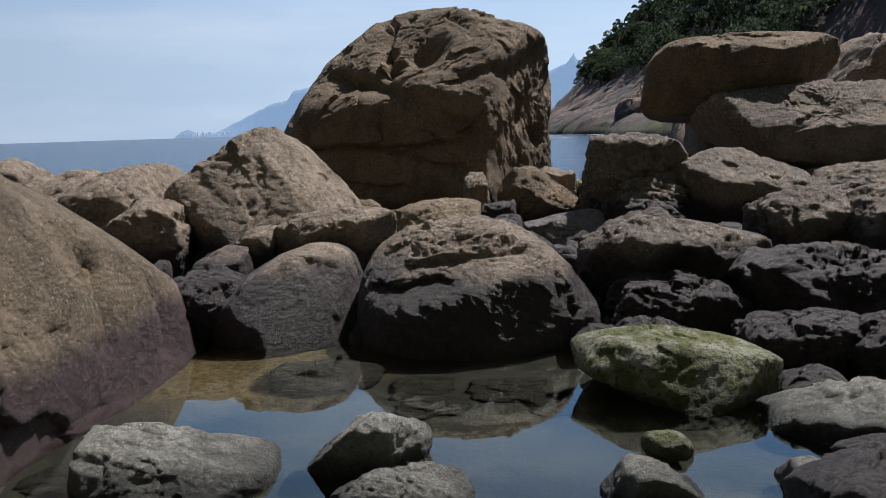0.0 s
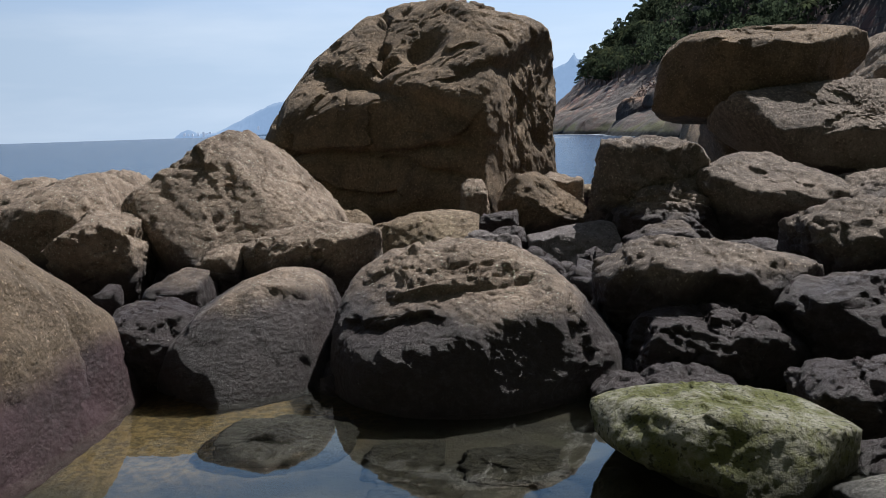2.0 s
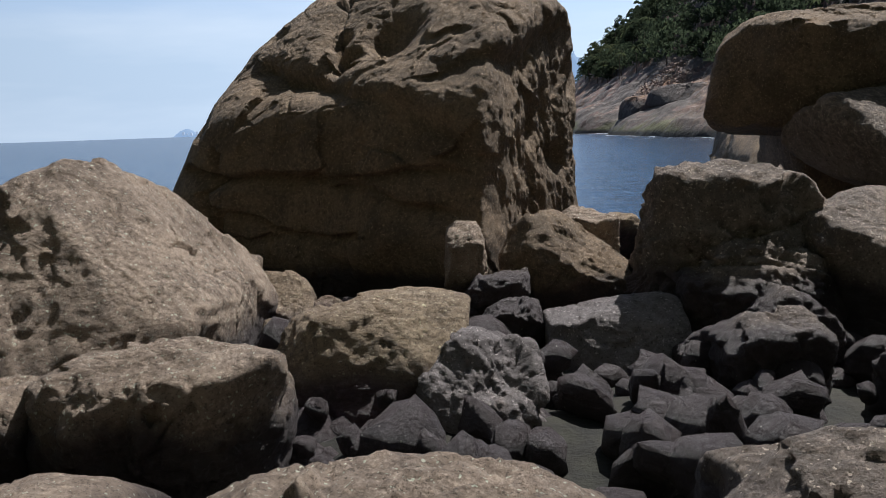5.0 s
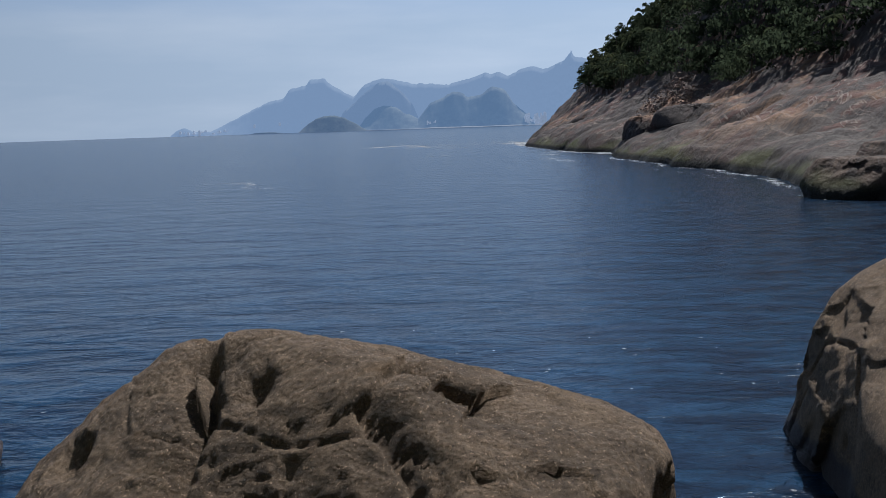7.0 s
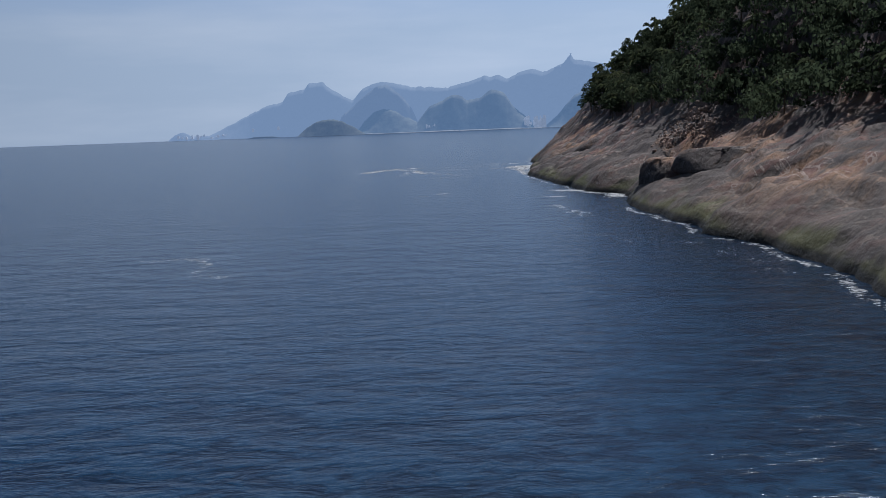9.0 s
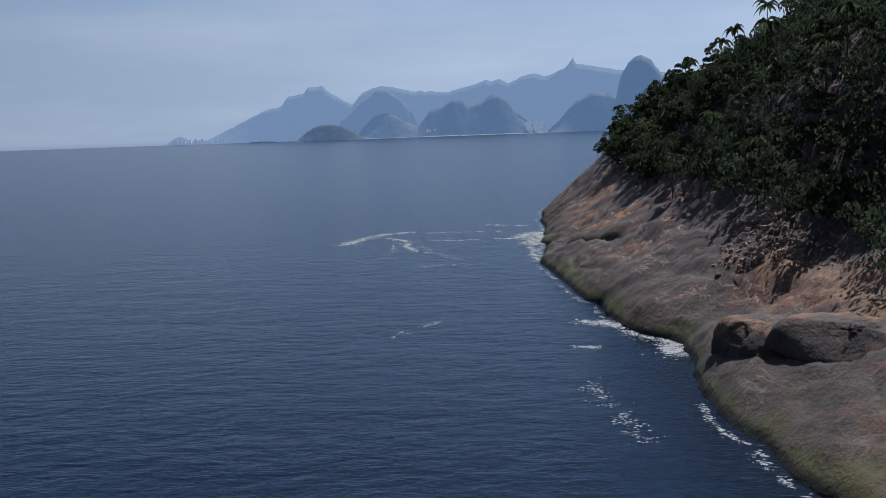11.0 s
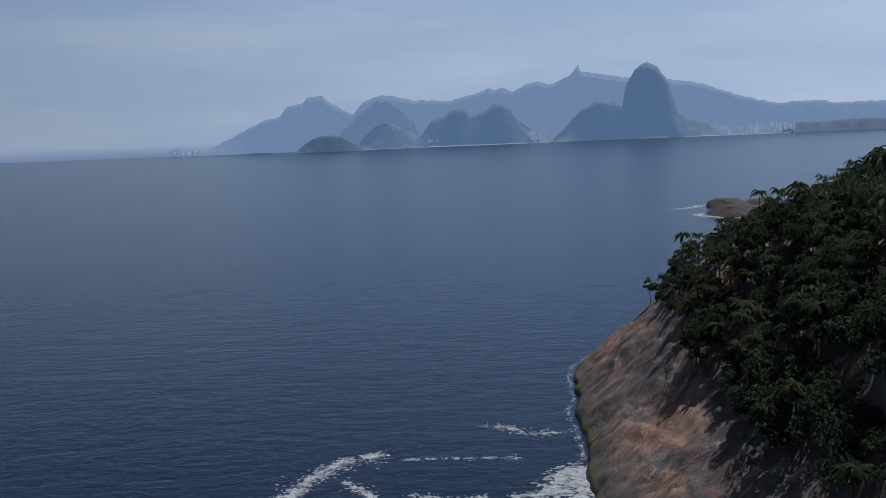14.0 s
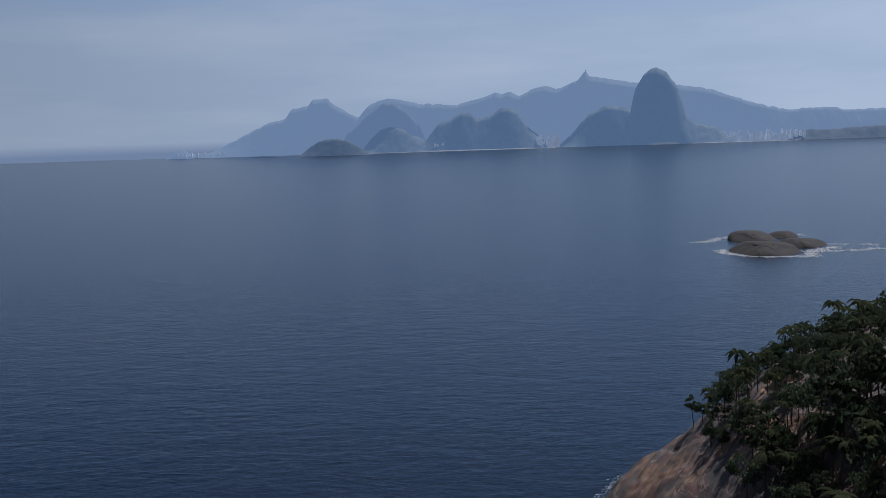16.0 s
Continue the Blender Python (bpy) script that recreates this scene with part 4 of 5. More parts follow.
rock("rounded_rock", "rounded purplish rock in the gully", (-1.80, 17.37, 0.43), [(-176, 0.44), (-90, 0.60), (-6, 0.43), (15, 0.51), (65, 0.62), (94, 0.63), (150, 0.53)], 0.43, 0.52, 9, 0.3, "gully", 49, lean=30)
rock("rounded_rock", "small rounded purple rock", (-1.20, 17.54, 0.29), [(-177, 0.22), (-90, 0.46), (0, 0.24), (63, 0.43), (122, 0.46)], 0.3, 0.34, 9, 0.3, "gully", 50, lean=30)
rock("rounded_rock", "small purple rock in the shade", (-1.60, 16.25, 0.31), [(-179, 0.13), (-90, 0.48), (-2, 0.12), (56, 0.43), (121, 0.40)], 0.3, 0.34, 9, 0.3, "gully", 51, lean=30)
rock("cobble", "tan elongated rock behind the pyramid boulder", (-2.54, 17.20, 0.81), [(-177, 0.41), (-90, 0.72), (-13, 0.45), (70, 0.63), (120, 0.78)], 0.43, 0.6, 8, 0.4, "rock", 52, lean=-9, level=5)
rock("cobble", "flat stone in the shaded gully", (-0.38, 17.97, 0.24), [(-176, 0.26), (-90, 0.41), (-9, 0.28), (56, 0.35), (120, 0.44), (177, 0.27)], 0.26, 0.34, 9, 0.5, "rock", 53, lean=-4, level=5)
rock("cobble", "flat dark stone at the foot of the boulder", (0.21, 17.63, 0.24), [(-176, 0.26), (-90, 0.41), (-4, 0.26), (8, 0.27), (79, 0.43), (121, 0.40), (178, 0.27)], 0.26, 0.34, 9, 0.5, "rock", 54, lean=-13, level=5)
rock("jagged_rock", "jagged grey rock with a sharp peak", (3.67, 16.00, 0.20), [(-173, 0.5), (-92, 0.5), (9, 0.5), (52, 0.60), (90, 0.95), (132, 0.58)], 0.52, 0.69, 16, 0.7, "slate", 55, lean=8)
rock("jagged_rock", "small jagged dark rock", (2.92, 15.74, 0.22), [(-174, 0.33), (-162, 0.37), (-90, 0.39), (5, 0.28), (40, 0.44), (125, 0.36), (137, 0.33)], 0.43, 0.52, 13, 0.8, "slate", 56, lean=10)
rock("gap_rock", "low tan rock beside the leaning rock", (2.27, 20.12, 0.71), [(-177, 0.38), (-90, 0.88), (-4, 0.41), (55, 0.72), (156, 0.65)], 0.43, 0.6, 10, 0.6, "rock", 57, lean=-12)
rock("surf_rock", "wet reddish rock standing in the surf", (3.52, 24.60, 0.17), [(-176, 0.45), (-90, 0.69), (0, 0.39), (56, 0.76), (115, 0.74), (156, 0.44)], 0.43, 0.52, 12, 0.6, "gully", 58, lean=-7)
rock("surf_rock", "ochre flat-sided rock standing in the surf", (4.40, 24.42, 0.42), [(-176, 0.43), (-90, 0.94), (-2, 0.35), (16, 0.54), (103, 1.07), (154, 0.49), (170, 0.38)], 0.43, 0.52, 14, 0.4, "gully", 59, lean=-16)
rock("reef_ledge", "low flat dark reef ledge in the sea", (-12.77, 34.40, -0.10), [(-90, 0.59), (-63, 1.82), (90, 0.56), (173, 3.66)], 1.72, 3.44, 14, 0.5, "rock", 60, lean=-11, level=6)
rock("reef_rock", "small brown reef rock in the sea", (-8.61, 29.24, 0.04), [(-173, 0.68), (-90, 0.56), (-10, 0.64), (56, 0.72), (85, 0.60), (112, 0.58), (174, 0.71)], 0.69, 0.86, 9, 0.5, "gully", 61, lean=-6, level=6)
rock("reef_rock", "reddish wet rock at the water beside the boulder", (-5.16, 22.36, 0.14), [(-178, 0.29), (-90, 0.57), (-6, 0.28), (29, 0.44), (95, 0.56), (145, 0.45)], 0.52, 0.52, 9, 0.5, "gully", 62, lean=-15, level=6)
rock("reef_rock", "purplish rounded rock at the boulder foot", (-3.24, 18.92, 0.40), [(-175, 0.53), (-90, 0.66), (-4, 0.53), (49, 0.70), (90, 0.68), (118, 0.68)], 0.52, 0.69, 8, 0.5, "gully", 63, lean=-10, level=6)
rock("bleached_rock", "pale bleached rock rising out of the pool", (-2.09, 5.93, 0.07), [(-90, 0.5), (10, 0.75), (67, 0.29), (128, 0.60), (178, 0.47)], 0.50, 0.42, 16, 0.35, "bleach_and_shade", 64, lean=-6, more=[((0.25, -0.62, 0.74), 0.34)])
rock("grey_pool_rock", "grey angular rock standing in the pool", (-0.64, 6.11, 0.01), [(-171, 0.45), (-90, 0.31), (-17, 0.36), (23, 0.43), (47, 0.42), (96, 0.37), (132, 0.30)], 0.26, 0.3, 12, 0.55, "bleach_and_shade", 65, lean=0)
rock("flat_pool_rock", "flat pale green stone in the pool", (-0.39, 5.50, -0.06), [(-169, 0.46), (-90, 0.24), (-9, 0.44), (58, 0.36), (80, 0.28), (96, 0.27), (130, 0.35)], 0.3, 0.3, 9, 0.55, "bleach_and_shade", 66, lean=50)
rock("pointed_pool_rock", "pale pointed rock in the pool", (1.20, 5.42, -0.05), [(-172, 0.30), (-90, 0.25), (-8, 0.33), (40, 0.27), (58, 0.27), (106, 0.34), (150, 0.29)], 0.26, 0.26, 11, 0.55, "bleach_and_shade", 67, lean=0)
rock("moss_cobble", "small mossy cobble in the pool", (1.50, 6.24, -0.05), [(-168, 0.16), (-90, 0.20), (-5, 0.17), (6, 0.17), (52, 0.19), (93, 0.21), (155, 0.21)], 0.13, 0.13, 7, 0.4, "moss", 68, lean=-13)
rock("shore_rock", "flat dark grey rock at the pool margin", (3.19, 6.79, -0.02), [(-124, 0.50), (-89, 0.26), (-4, 0.71), (66, 0.40), (91, 0.30), (107, 0.33), (129, 0.52)], 0.52, 0.69, 13, 0.55, "bleach_and_shade", 69, lean=-8, level=5)
rock("shore_rock", "small tilted rock at the pool margin", (3.11, 7.65, -0.01), [(-167, 0.26), (-90, 0.16), (-18, 0.22), (-5, 0.22), (65, 0.22), (116, 0.17), (150, 0.21)], 0.3, 0.34, 12, 0.6, "rock", 70, lean=-17, level=5)
rock("shore_rock", "dark purple rock at the pool margin", (2.51, 5.07, 0.05), [(-167, 0.44), (-90, 0.31), (-10, 0.43), (23, 0.40), (88, 0.35), (108, 0.34), (136, 0.40)], 0.34, 0.43, 11, 0.6, "rock", 71, lean=-12, level=5)
rock("shore_rock", "brown stone at the pool margin", (2.25, 5.50, -0.04), [(-171, 0.15), (-90, 0.22), (-1, 0.15), (61, 0.22), (97, 0.23), (173, 0.16)], 0.26, 0.26, 10, 0.55, "bleach_and_shade", 72, lean=-7, level=5)
rock("shore_rock", "small dark stone at the pool margin", (2.91, 6.02, -0.06), [(-171, 0.23), (-90, 0.19), (-19, 0.22), (56, 0.23), (94, 0.20), (117, 0.21)], 0.21, 0.26, 10, 0.5, "rock", 73, lean=-16, level=5)
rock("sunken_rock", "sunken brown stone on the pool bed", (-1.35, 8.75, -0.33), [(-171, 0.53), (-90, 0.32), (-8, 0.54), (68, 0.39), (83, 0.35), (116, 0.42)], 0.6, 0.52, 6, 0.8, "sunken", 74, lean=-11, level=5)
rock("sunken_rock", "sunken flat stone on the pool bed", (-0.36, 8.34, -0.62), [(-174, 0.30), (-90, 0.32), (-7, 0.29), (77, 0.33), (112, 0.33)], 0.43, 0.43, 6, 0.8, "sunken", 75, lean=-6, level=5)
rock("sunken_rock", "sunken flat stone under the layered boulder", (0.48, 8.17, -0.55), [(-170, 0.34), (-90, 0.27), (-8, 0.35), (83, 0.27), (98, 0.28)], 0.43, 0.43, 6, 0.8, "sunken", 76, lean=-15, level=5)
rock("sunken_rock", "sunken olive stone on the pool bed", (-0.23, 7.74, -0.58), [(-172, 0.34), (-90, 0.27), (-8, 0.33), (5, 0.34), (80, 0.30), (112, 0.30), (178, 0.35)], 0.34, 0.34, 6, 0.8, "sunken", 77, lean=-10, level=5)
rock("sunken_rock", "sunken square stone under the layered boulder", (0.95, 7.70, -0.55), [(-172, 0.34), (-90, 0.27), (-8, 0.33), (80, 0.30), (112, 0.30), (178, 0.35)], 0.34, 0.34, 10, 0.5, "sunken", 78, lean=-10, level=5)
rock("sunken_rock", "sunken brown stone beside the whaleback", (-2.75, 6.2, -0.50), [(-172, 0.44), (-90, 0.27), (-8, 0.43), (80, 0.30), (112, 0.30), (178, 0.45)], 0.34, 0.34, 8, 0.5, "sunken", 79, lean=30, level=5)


# ---- cobbles added in the gaps, coloured dark in place of the shade there ----
rng = np.random.default_rng(31)
vs, fs, n = [], [], 0
base, tri = sphere(2)
for k in range(1100):
    at = np.array([rng.uniform(-7.5, 8.5), rng.uniform(10.0, 19.0), 0.0])
    if 1.0 < at[0] < 3.3 and at[1] > 15.8:
        continue
    at[2] = rng.uniform(-0.25, 0.12) + 0.3 * (at[1] > 12.5)
    form = base * (1 + (fbm(base * 1.8 + k, 2, k) - 0.5)[:, None] * 0.9) * rng.uniform(0.5, 1.1, 3) * rng.uniform(0.12, 0.34)
    vs.append(form @ np.array(Euler(rng.uniform(0, 6, 3)).to_matrix()).T + at)
    fs.append(tri + n)
    n += len(base)
tagged(new("cobbles", mesh_from("cobbles", np.vstack(vs), np.vstack(fs), MAT["slate"])), "cobbles added to fill the gaps between boulders, dark in place of shade", "stones", kind="stuff")

# ---- boulders and rubble on the headland ----
for (d, y, a, c, h, seed) in ((9, 197, 4.0, 5.5, 1.8, 401), (15, 187, 6, 10, 1.5, 402), (3, 92, 4, 3.5, 1.2, 404), (9, 93, 5, 4, 1.3, 405)):
    x0, y0, z0 = headland_at(np.array([float(d)]), np.array([float(y)]))[0]
    form = [((1, 0, 0.2), a), ((-1, 0, 0.1), a), ((0, -1, 0.1), c), ((0, 1, 0), c), ((0, 0, 1), h), ((0, 0, -1), h + 1.5), ((-0.6, -0.3, 0.7), h * 1.3)]
    ob = new("headland_boulder", stone_mesh("headland_boulder", form, 8, 0.35, MAT["headland"], seed, 5))
    ob.location, ob.rotation_euler = (x0, y0, max(z0, 0) + h * 0.15), (0, 0, 0.25)
    tagged(ob, "rounded grey boulder lying on the foot of the headland", "rock", "boulders of the headland")


def rubble(d, y, spread, count, seed, size):
    """Broken pale blocks in a chute of the cliff."""
    rng = np.random.default_rng(seed)
    vs, fs, n = [], [], 0
    base, tri = sphere(2)
    for _ in range(count):
        at = headland_at(np.array([d + rng.normal() * spread[0]]), np.array([y + rng.normal() * spread[1]]))[0]
        form = base / np.maximum(np.abs(base), 0.6).max(1)[:, None] * rng.uniform(0.4, 1.0, 3) * size * rng.uniform(0.4, 1.5)
        turn = np.array(Euler(rng.uniform(0, 6, 3)).to_matrix())
        vs.append(form @ turn.T + at)
        fs.append(tri + n)
        n += len(base)
    ob = new("rubble", mesh_from("rubble", np.vstack(vs), np.vstack(fs), MAT["rubble"], False))
    return tagged(ob, "pale broken blocks spilled down the cliff", "rubble", kind="stuff")


rubble(28, 240, (3.0, 3.0), 220, 411, 0.45)
rubble(21, 228, (2.5, 5.0), 160, 412, 0.4)


# ---- the wood on the headland ----
def crown_arrays(seed, clumps, leaves, wide, tall, leaf):
    """Leaf sprays gathered in uneven clumps, as one crown."""
    rng = np.random.default_rng(seed)
    verts, count = [], 0
    for k in range(clumps):
        a, r = rng.uniform(0, 2 * math.pi), wide * math.sqrt(rng.uniform(0, 0.75))
        mid = np.array([r * math.cos(a), r * math.sin(a), tall * (0.55 + rng.uniform(-0.3, 0.42) - 0.25 * r / wide)])
        big = wide * rng.uniform(0.28, 0.52)
        for _ in range(leaves):
            out = rng.normal(size=3)
            out /= np.linalg.norm(out)
            out[2] = abs(out[2]) * 0.9 - 0.15
            at = mid + out * big * np.array([1, 1, 0.7]) * rng.uniform(0.75, 1.1)
            nor = out + rng.normal(size=3) * 0.5
            nor /= np.linalg.norm(nor)
            u = np.cross(nor, rng.normal(size=3))
            u /= np.linalg.norm(u)
            v = np.cross(nor, u)
            g = leaf * rng.uniform(0.6, 1.4)
            verts += [at - u * g - v * g * 0.35, at + v * g * 0.5 - u * 0.1 * g, at + u * g + v * g * 0.2, at - v * g * 0.6 + u * 0.15 * g]
            count += 1
    return np.array(verts), np.arange(count * 4).reshape(-1, 4)


def trunk_arrays(height, thick, lean, sides=6, rings=5):
    k = np.linspace(0, 1, rings)
    verts = []
    for u in k:
        r = thick * (1 - 0.6 * u)
        for s in range(sides):
            a = 2 * math.pi * s / sides
            verts.append((lean[0] * u * u + r * math.cos(a), lean[1] * u * u + r * math.sin(a), height * u - 0.4))
    faces = [(i * sides + s, i * sides + (s + 1) % sides, (i + 1) * sides + (s + 1) % sides, (i + 1) * sides + s) for i in range(rings - 1) for s in range(sides)]
    return np.array(verts), np.array(faces)


def frond_arrays(seed, count, length):
    """Arching palm fronds from the top of a trunk: two rows of hanging blades each."""
    rng = np.random.default_rng(seed)
    verts, faces = [], []
    for k in range(count):
        a, up = 2 * math.pi * k / count + rng.uniform(-0.2, 0.2), rng.uniform(0.1, 0.95)
        c, s, ll = math.cos(a), math.sin(a), length * rng.uniform(0.8, 1.15)
        for side in (-1, 1):
            base = len(verts)
            for i in range(7):
                u = i / 6
                r, z = ll * u * (1 - 0.15 * u), ll * (up * u - (0.55 + up * 0.5) * u * u)
                w = 0.34 * math.sin(math.pi * (0.12 + 0.85 * u)) * side
                verts.append((c * r, s * r, z))
                verts.append((c * r - s * w, s * r + c * w, z - abs(w) * 0.55))
            for i in range(6):
                q = base + 2 * i
                faces.append((q, q + 1, q + 3, q + 2))
    return np.array(verts), np.array(faces)


TREE_KINDS = []
for k, (wide, tall, stem) in enumerate(((2.3, 3.2, 2.0), (1.8, 3.6, 2.6), (2.8, 3.0, 1.8), (1.5, 2.4, 1.2), (2.1, 2.6, 2.4))):
    cv, cf = crown_arrays(500 + k, 14, 78, wide, tall, 0.17)
    cv[:, 2] += stem
    tv, tf = trunk_arrays(stem + tall * 0.5, 0.16, (0.3, -0.2))
    TREE_KINDS.append((mesh_from("crown", cv, cf, MAT["leaf"], False), mesh_from("trunk", tv, tf, MAT["bark"])))
PALM_KINDS = []
for k, (tall, length) in enumerate(((5.2, 2.3), (6.4, 2.6), (4.2, 2.1))):
    fv, ff = frond_arrays(540 + k, 13, length)
    lean = (0.5 - 0.4 * k, 0.3)
    fv += np.array([lean[0], lean[1], tall - 0.45])
    tv, tf = trunk_arrays(tall, 0.13, lean, 7, 6)
    PALM_KINDS.append((mesh_from("fronds", fv, ff, MAT["palm"], False), mesh_from("trunk", tv, tf, MAT["bark"])))

rng = np.random.default_rng(77)
TREE_LINE_Y = [80, 155, 162, 195, 225, 255, 270, 290, 320, 345, 367, 385, 410, 440, 570]
TREE_LINE_D = [40, 36, 27, 24, 27, 31, 31, 30, 30, 28, 23, 23, 23, 24, 16]
spots = np.stack([rng.uniform(8, 105, 7600), rng.uniform(85, 560, 7600)], -1)
places = headland_at(spots[:, 0], spots[:, 1])
edge = np.interp(spots[:, 1], TREE_LINE_Y, TREE_LINE_D) + (fbm(places * 0.07, 3, 91) - 0.5) * 12
keep = (spots[:, 0] > edge) & (places[:, 2] > 8)
spots, places = spots[keep], places[keep]
# thin them so that crowns crowd but do not coincide
taken, chosen = {}, []
for n, p in enumerate(places):
    cell = (int(p[0] // 3.3), int(p[1] // 3.3))
    if cell not in taken:
        taken[cell] = n
        chosen.append(n)
spots, places = spots[chosen], places[chosen]
near_wood = (spots[:, 0] < 62) & (spots[:, 1] > 310) & (spots[:, 1] < 440)
single = [n for n in np.flatnonzero(near_wood)][:280]
rest = sorted(set(range(len(places))) - set(single))
for n in single:
    palm = rng.uniform() < (0.18 if spots[n, 1] < 360 else 0.32)
    crown, stem = (PALM_KINDS if palm else TREE_KINDS)[rng.integers(3 if palm else 5)]
    tree = new("palm_tree" if palm else "tree")
    tree.location = places[n]
    tree.rotation_euler = (rng.uniform(-0.08, 0.08), rng.uniform(-0.08, 0.08), rng.uniform(0, 6.28))
    g = rng.uniform(1.0, 1.6) * (0.7 if spots[n, 1] > 395 else 1.0) * (1.15 if palm else 1.0)
    tree.scale = (g, g, g * rng.uniform(0.8, 1.55))
    part("trunk", stem, tree)
    part("fronds" if palm else "crown", crown, tree)
    tagged(tree, "slender palm with drooping fronds above the wood" if palm else "dark green leafy tree on the steep headland", "tree", "trees of the headland")

LIGHT_CROWNS = [crown_arrays(560 + k, 10, 18, w, t, 0.25) for k, (w, t) in enumerate(((2.4, 3.4), (1.9, 3.6), (2.8, 3.0), (1.6, 2.6)))]
LIGHT_PALMS = [frond_arrays(570 + k, 10, 2.4) for k in range(2)]
LIGHT_STEM = trunk_arrays(5.4, 0.14, (0.2, 0.1), 5, 3)
wood = {"leaf": ([], [], [0]), "palm": ([], [], [0]), "bark": ([], [], [0])}


def plant(kind, v, f, at, g, turn):
    vs, fs, n = wood[kind]
    c, s = math.cos(turn), math.sin(turn)
    w = v * g * np.array([1, 1, 0.8 + 0.8 * ((n[0] * 7919) % 97) / 97])
    vs.append(np.stack([w[:, 0] * c - w[:, 1] * s, w[:, 0] * s + w[:, 1] * c, w[:, 2]], -1) + at)
    fs.append(f + n[0])
    n[0] += len(v)


for n in rest:
    g, turn = rng.uniform(1.0, 1.7) * np.interp(spots[n, 1], [385, 425], [1.0, 0.68]), rng.uniform(0, 6.28)
    if rng.uniform() < (0.11 if spots[n, 1] < 400 else 0.2):
        v, f = LIGHT_PALMS[rng.integers(2)]
        plant("palm", v + np.array([0.2, 0.1, 5.0]), f, places[n], g, turn)
        plant("bark", *LIGHT_STEM, places[n], g, turn)
    else:
        v, f = LIGHT_CROWNS[rng.integers(4)]
        plant("leaf", v + np.array([0, 0, 1.3]), f, places[n], g, turn)
for kind, label in (("leaf", "dense dark green wood covering the headland"), ("palm", "scattered palms standing out of the wood"), ("bark", "thin trunks of the scattered palms")):
    vs, fs, _ = wood[kind]
    tagged(new("wood", mesh_from("wood", np.vstack(vs), np.vstack(fs), MAT[kind], False)), label, "trees", kind="stuff")


# ---- skerries and foam ----
for (x, y, a, c, h, turn, seed) in ((211, 836, 23, 15, 7.0, -0.30, 451), (247, 866, 19, 11, 4.6, -0.2, 452), (226, 905, 17, 15, 6.0, 0.1, 453), (254, 918, 12, 9, 3.6, 0.0, 454)):
    form = [((1, 0, 0.55), a), ((-1, 0, 0.45), a), ((0, -1, 0.5), c), ((0, 1, 0.4), c), ((0, 0, 1), h), ((0, 0, -1), h), ((-0.4, -0.3, 0.85), h * 1.12), ((0.35, -0.3, 0.88), h * 1.15)]
    ob = new("skerry", stone_mesh("skerry", form, 3.4, 0.12, MAT["skerry"], seed, 5))
    ob.location, ob.rotation_euler = (x, y, 0.4), (0, 0, turn)
    tagged(ob, "low bare whaleback skerry ringed by surf", "rock", "skerries")


def foam(points, wide, count, seed, label="white streak of sea foam", size=0.5, gap=0.5):
    """Flecks of foam strewn along a line on the water."""
    rng = np.random.default_rng(seed)
    line = np.array(points, float)
    seg = np.linalg.norm(np.diff(line, axis=0), axis=1)
    run = np.concatenate([[0], np.cumsum(seg)])
    vs, fs, n = [], [], 0
    for _ in range(count * 2):
        t = rng.uniform(0, run[-1])
        if vnoise(np.array([[t * 0.35 / max(size, 0.2), seed, 0.0]]), seed)[0] < gap:
            continue
        at = np.array([np.interp(t, run, line[:, 0]), np.interp(t, run, line[:, 1])]) + rng.normal(size=2) * wide * rng.uniform(0.2, 1.5)
        k, g = 9, 0.5 * size * rng.uniform(0.2, 1.15) ** 1.6
        a = np.linspace(0, 2 * math.pi, k, endpoint=False)
        r = g * rng.uniform(0.55, 1.25, k)
        ring = np.stack([at[0] + r * np.cos(a) * 1.6, at[1] + r * np.sin(a), np.full(k, 0.03)], -1)
        vs.append(np.vstack([ring, [[at[0], at[1], 0.03 + 0.12 * g]]]))
        fs.append(np.array([(i, (i + 1) % k, k) for i in range(k)]) + n)
        n += k + 1
    ob = new("foam", mesh_from("foam", np.vstack(vs), np.vstack(fs), MAT["foam"]))
    return tagged(ob, label, "foam", kind="stuff")


foam([(-27.5, 347), (-25, 356), (-22.9, 364), (-17, 373), (-9, 375.5)], 0.9, 1100, 601, size=0.5, gap=0.25)
foam([(-29, 347), (-24, 360), (-17, 370), (-10, 373)], 1.8, 500, 608, size=0.4, gap=0.3)
foam([(-16, 361), (-10.1, 353.5), (-8.9, 340), (-7, 332), (-3.2, 326)], 0.75, 900, 602, size=0.45, gap=0.25)
foam([(-13, 345), (-12.7, 327), (-14, 318)], 1.0, 260, 609, size=0.3)
foam([(-6, 340), (1.7, 320), (6, 312)], 1.2, 260, 610, size=0.3)
foam([(-3.2, 353.5), (4.4, 350.6), (12, 351.3), (21.2, 351.4), (27, 353)], 0.6, 700, 603, size=0.4, gap=0.35)
foam([(-5, 372), (13.4, 371.5), (22.8, 370)], 0.6, 300, 627, size=0.4)
foam([(13, 391), (17.2, 390.5), (23.4, 384.7), (30, 386)], 1.0, 260, 604, size=0.5)
foam([(24, 352), (27, 361), (32, 363.5), (29, 350), (25.5, 336)], 1.9, 1300, 628, "white surf breaking at the cape", 0.75, gap=0.1)
foam([(25, 334), (24.6, 318), (24.5, 306)], 0.5, 500, 629, "white surf breaking at the cape", 0.45, gap=0.3)
foam([(24.9, 236), (30.9, 232.4), (36, 228), (37.4, 224), (34.4, 213.5)], 0.9, 1300, 630, "white surf breaking at the cape", 0.55, gap=0.15)
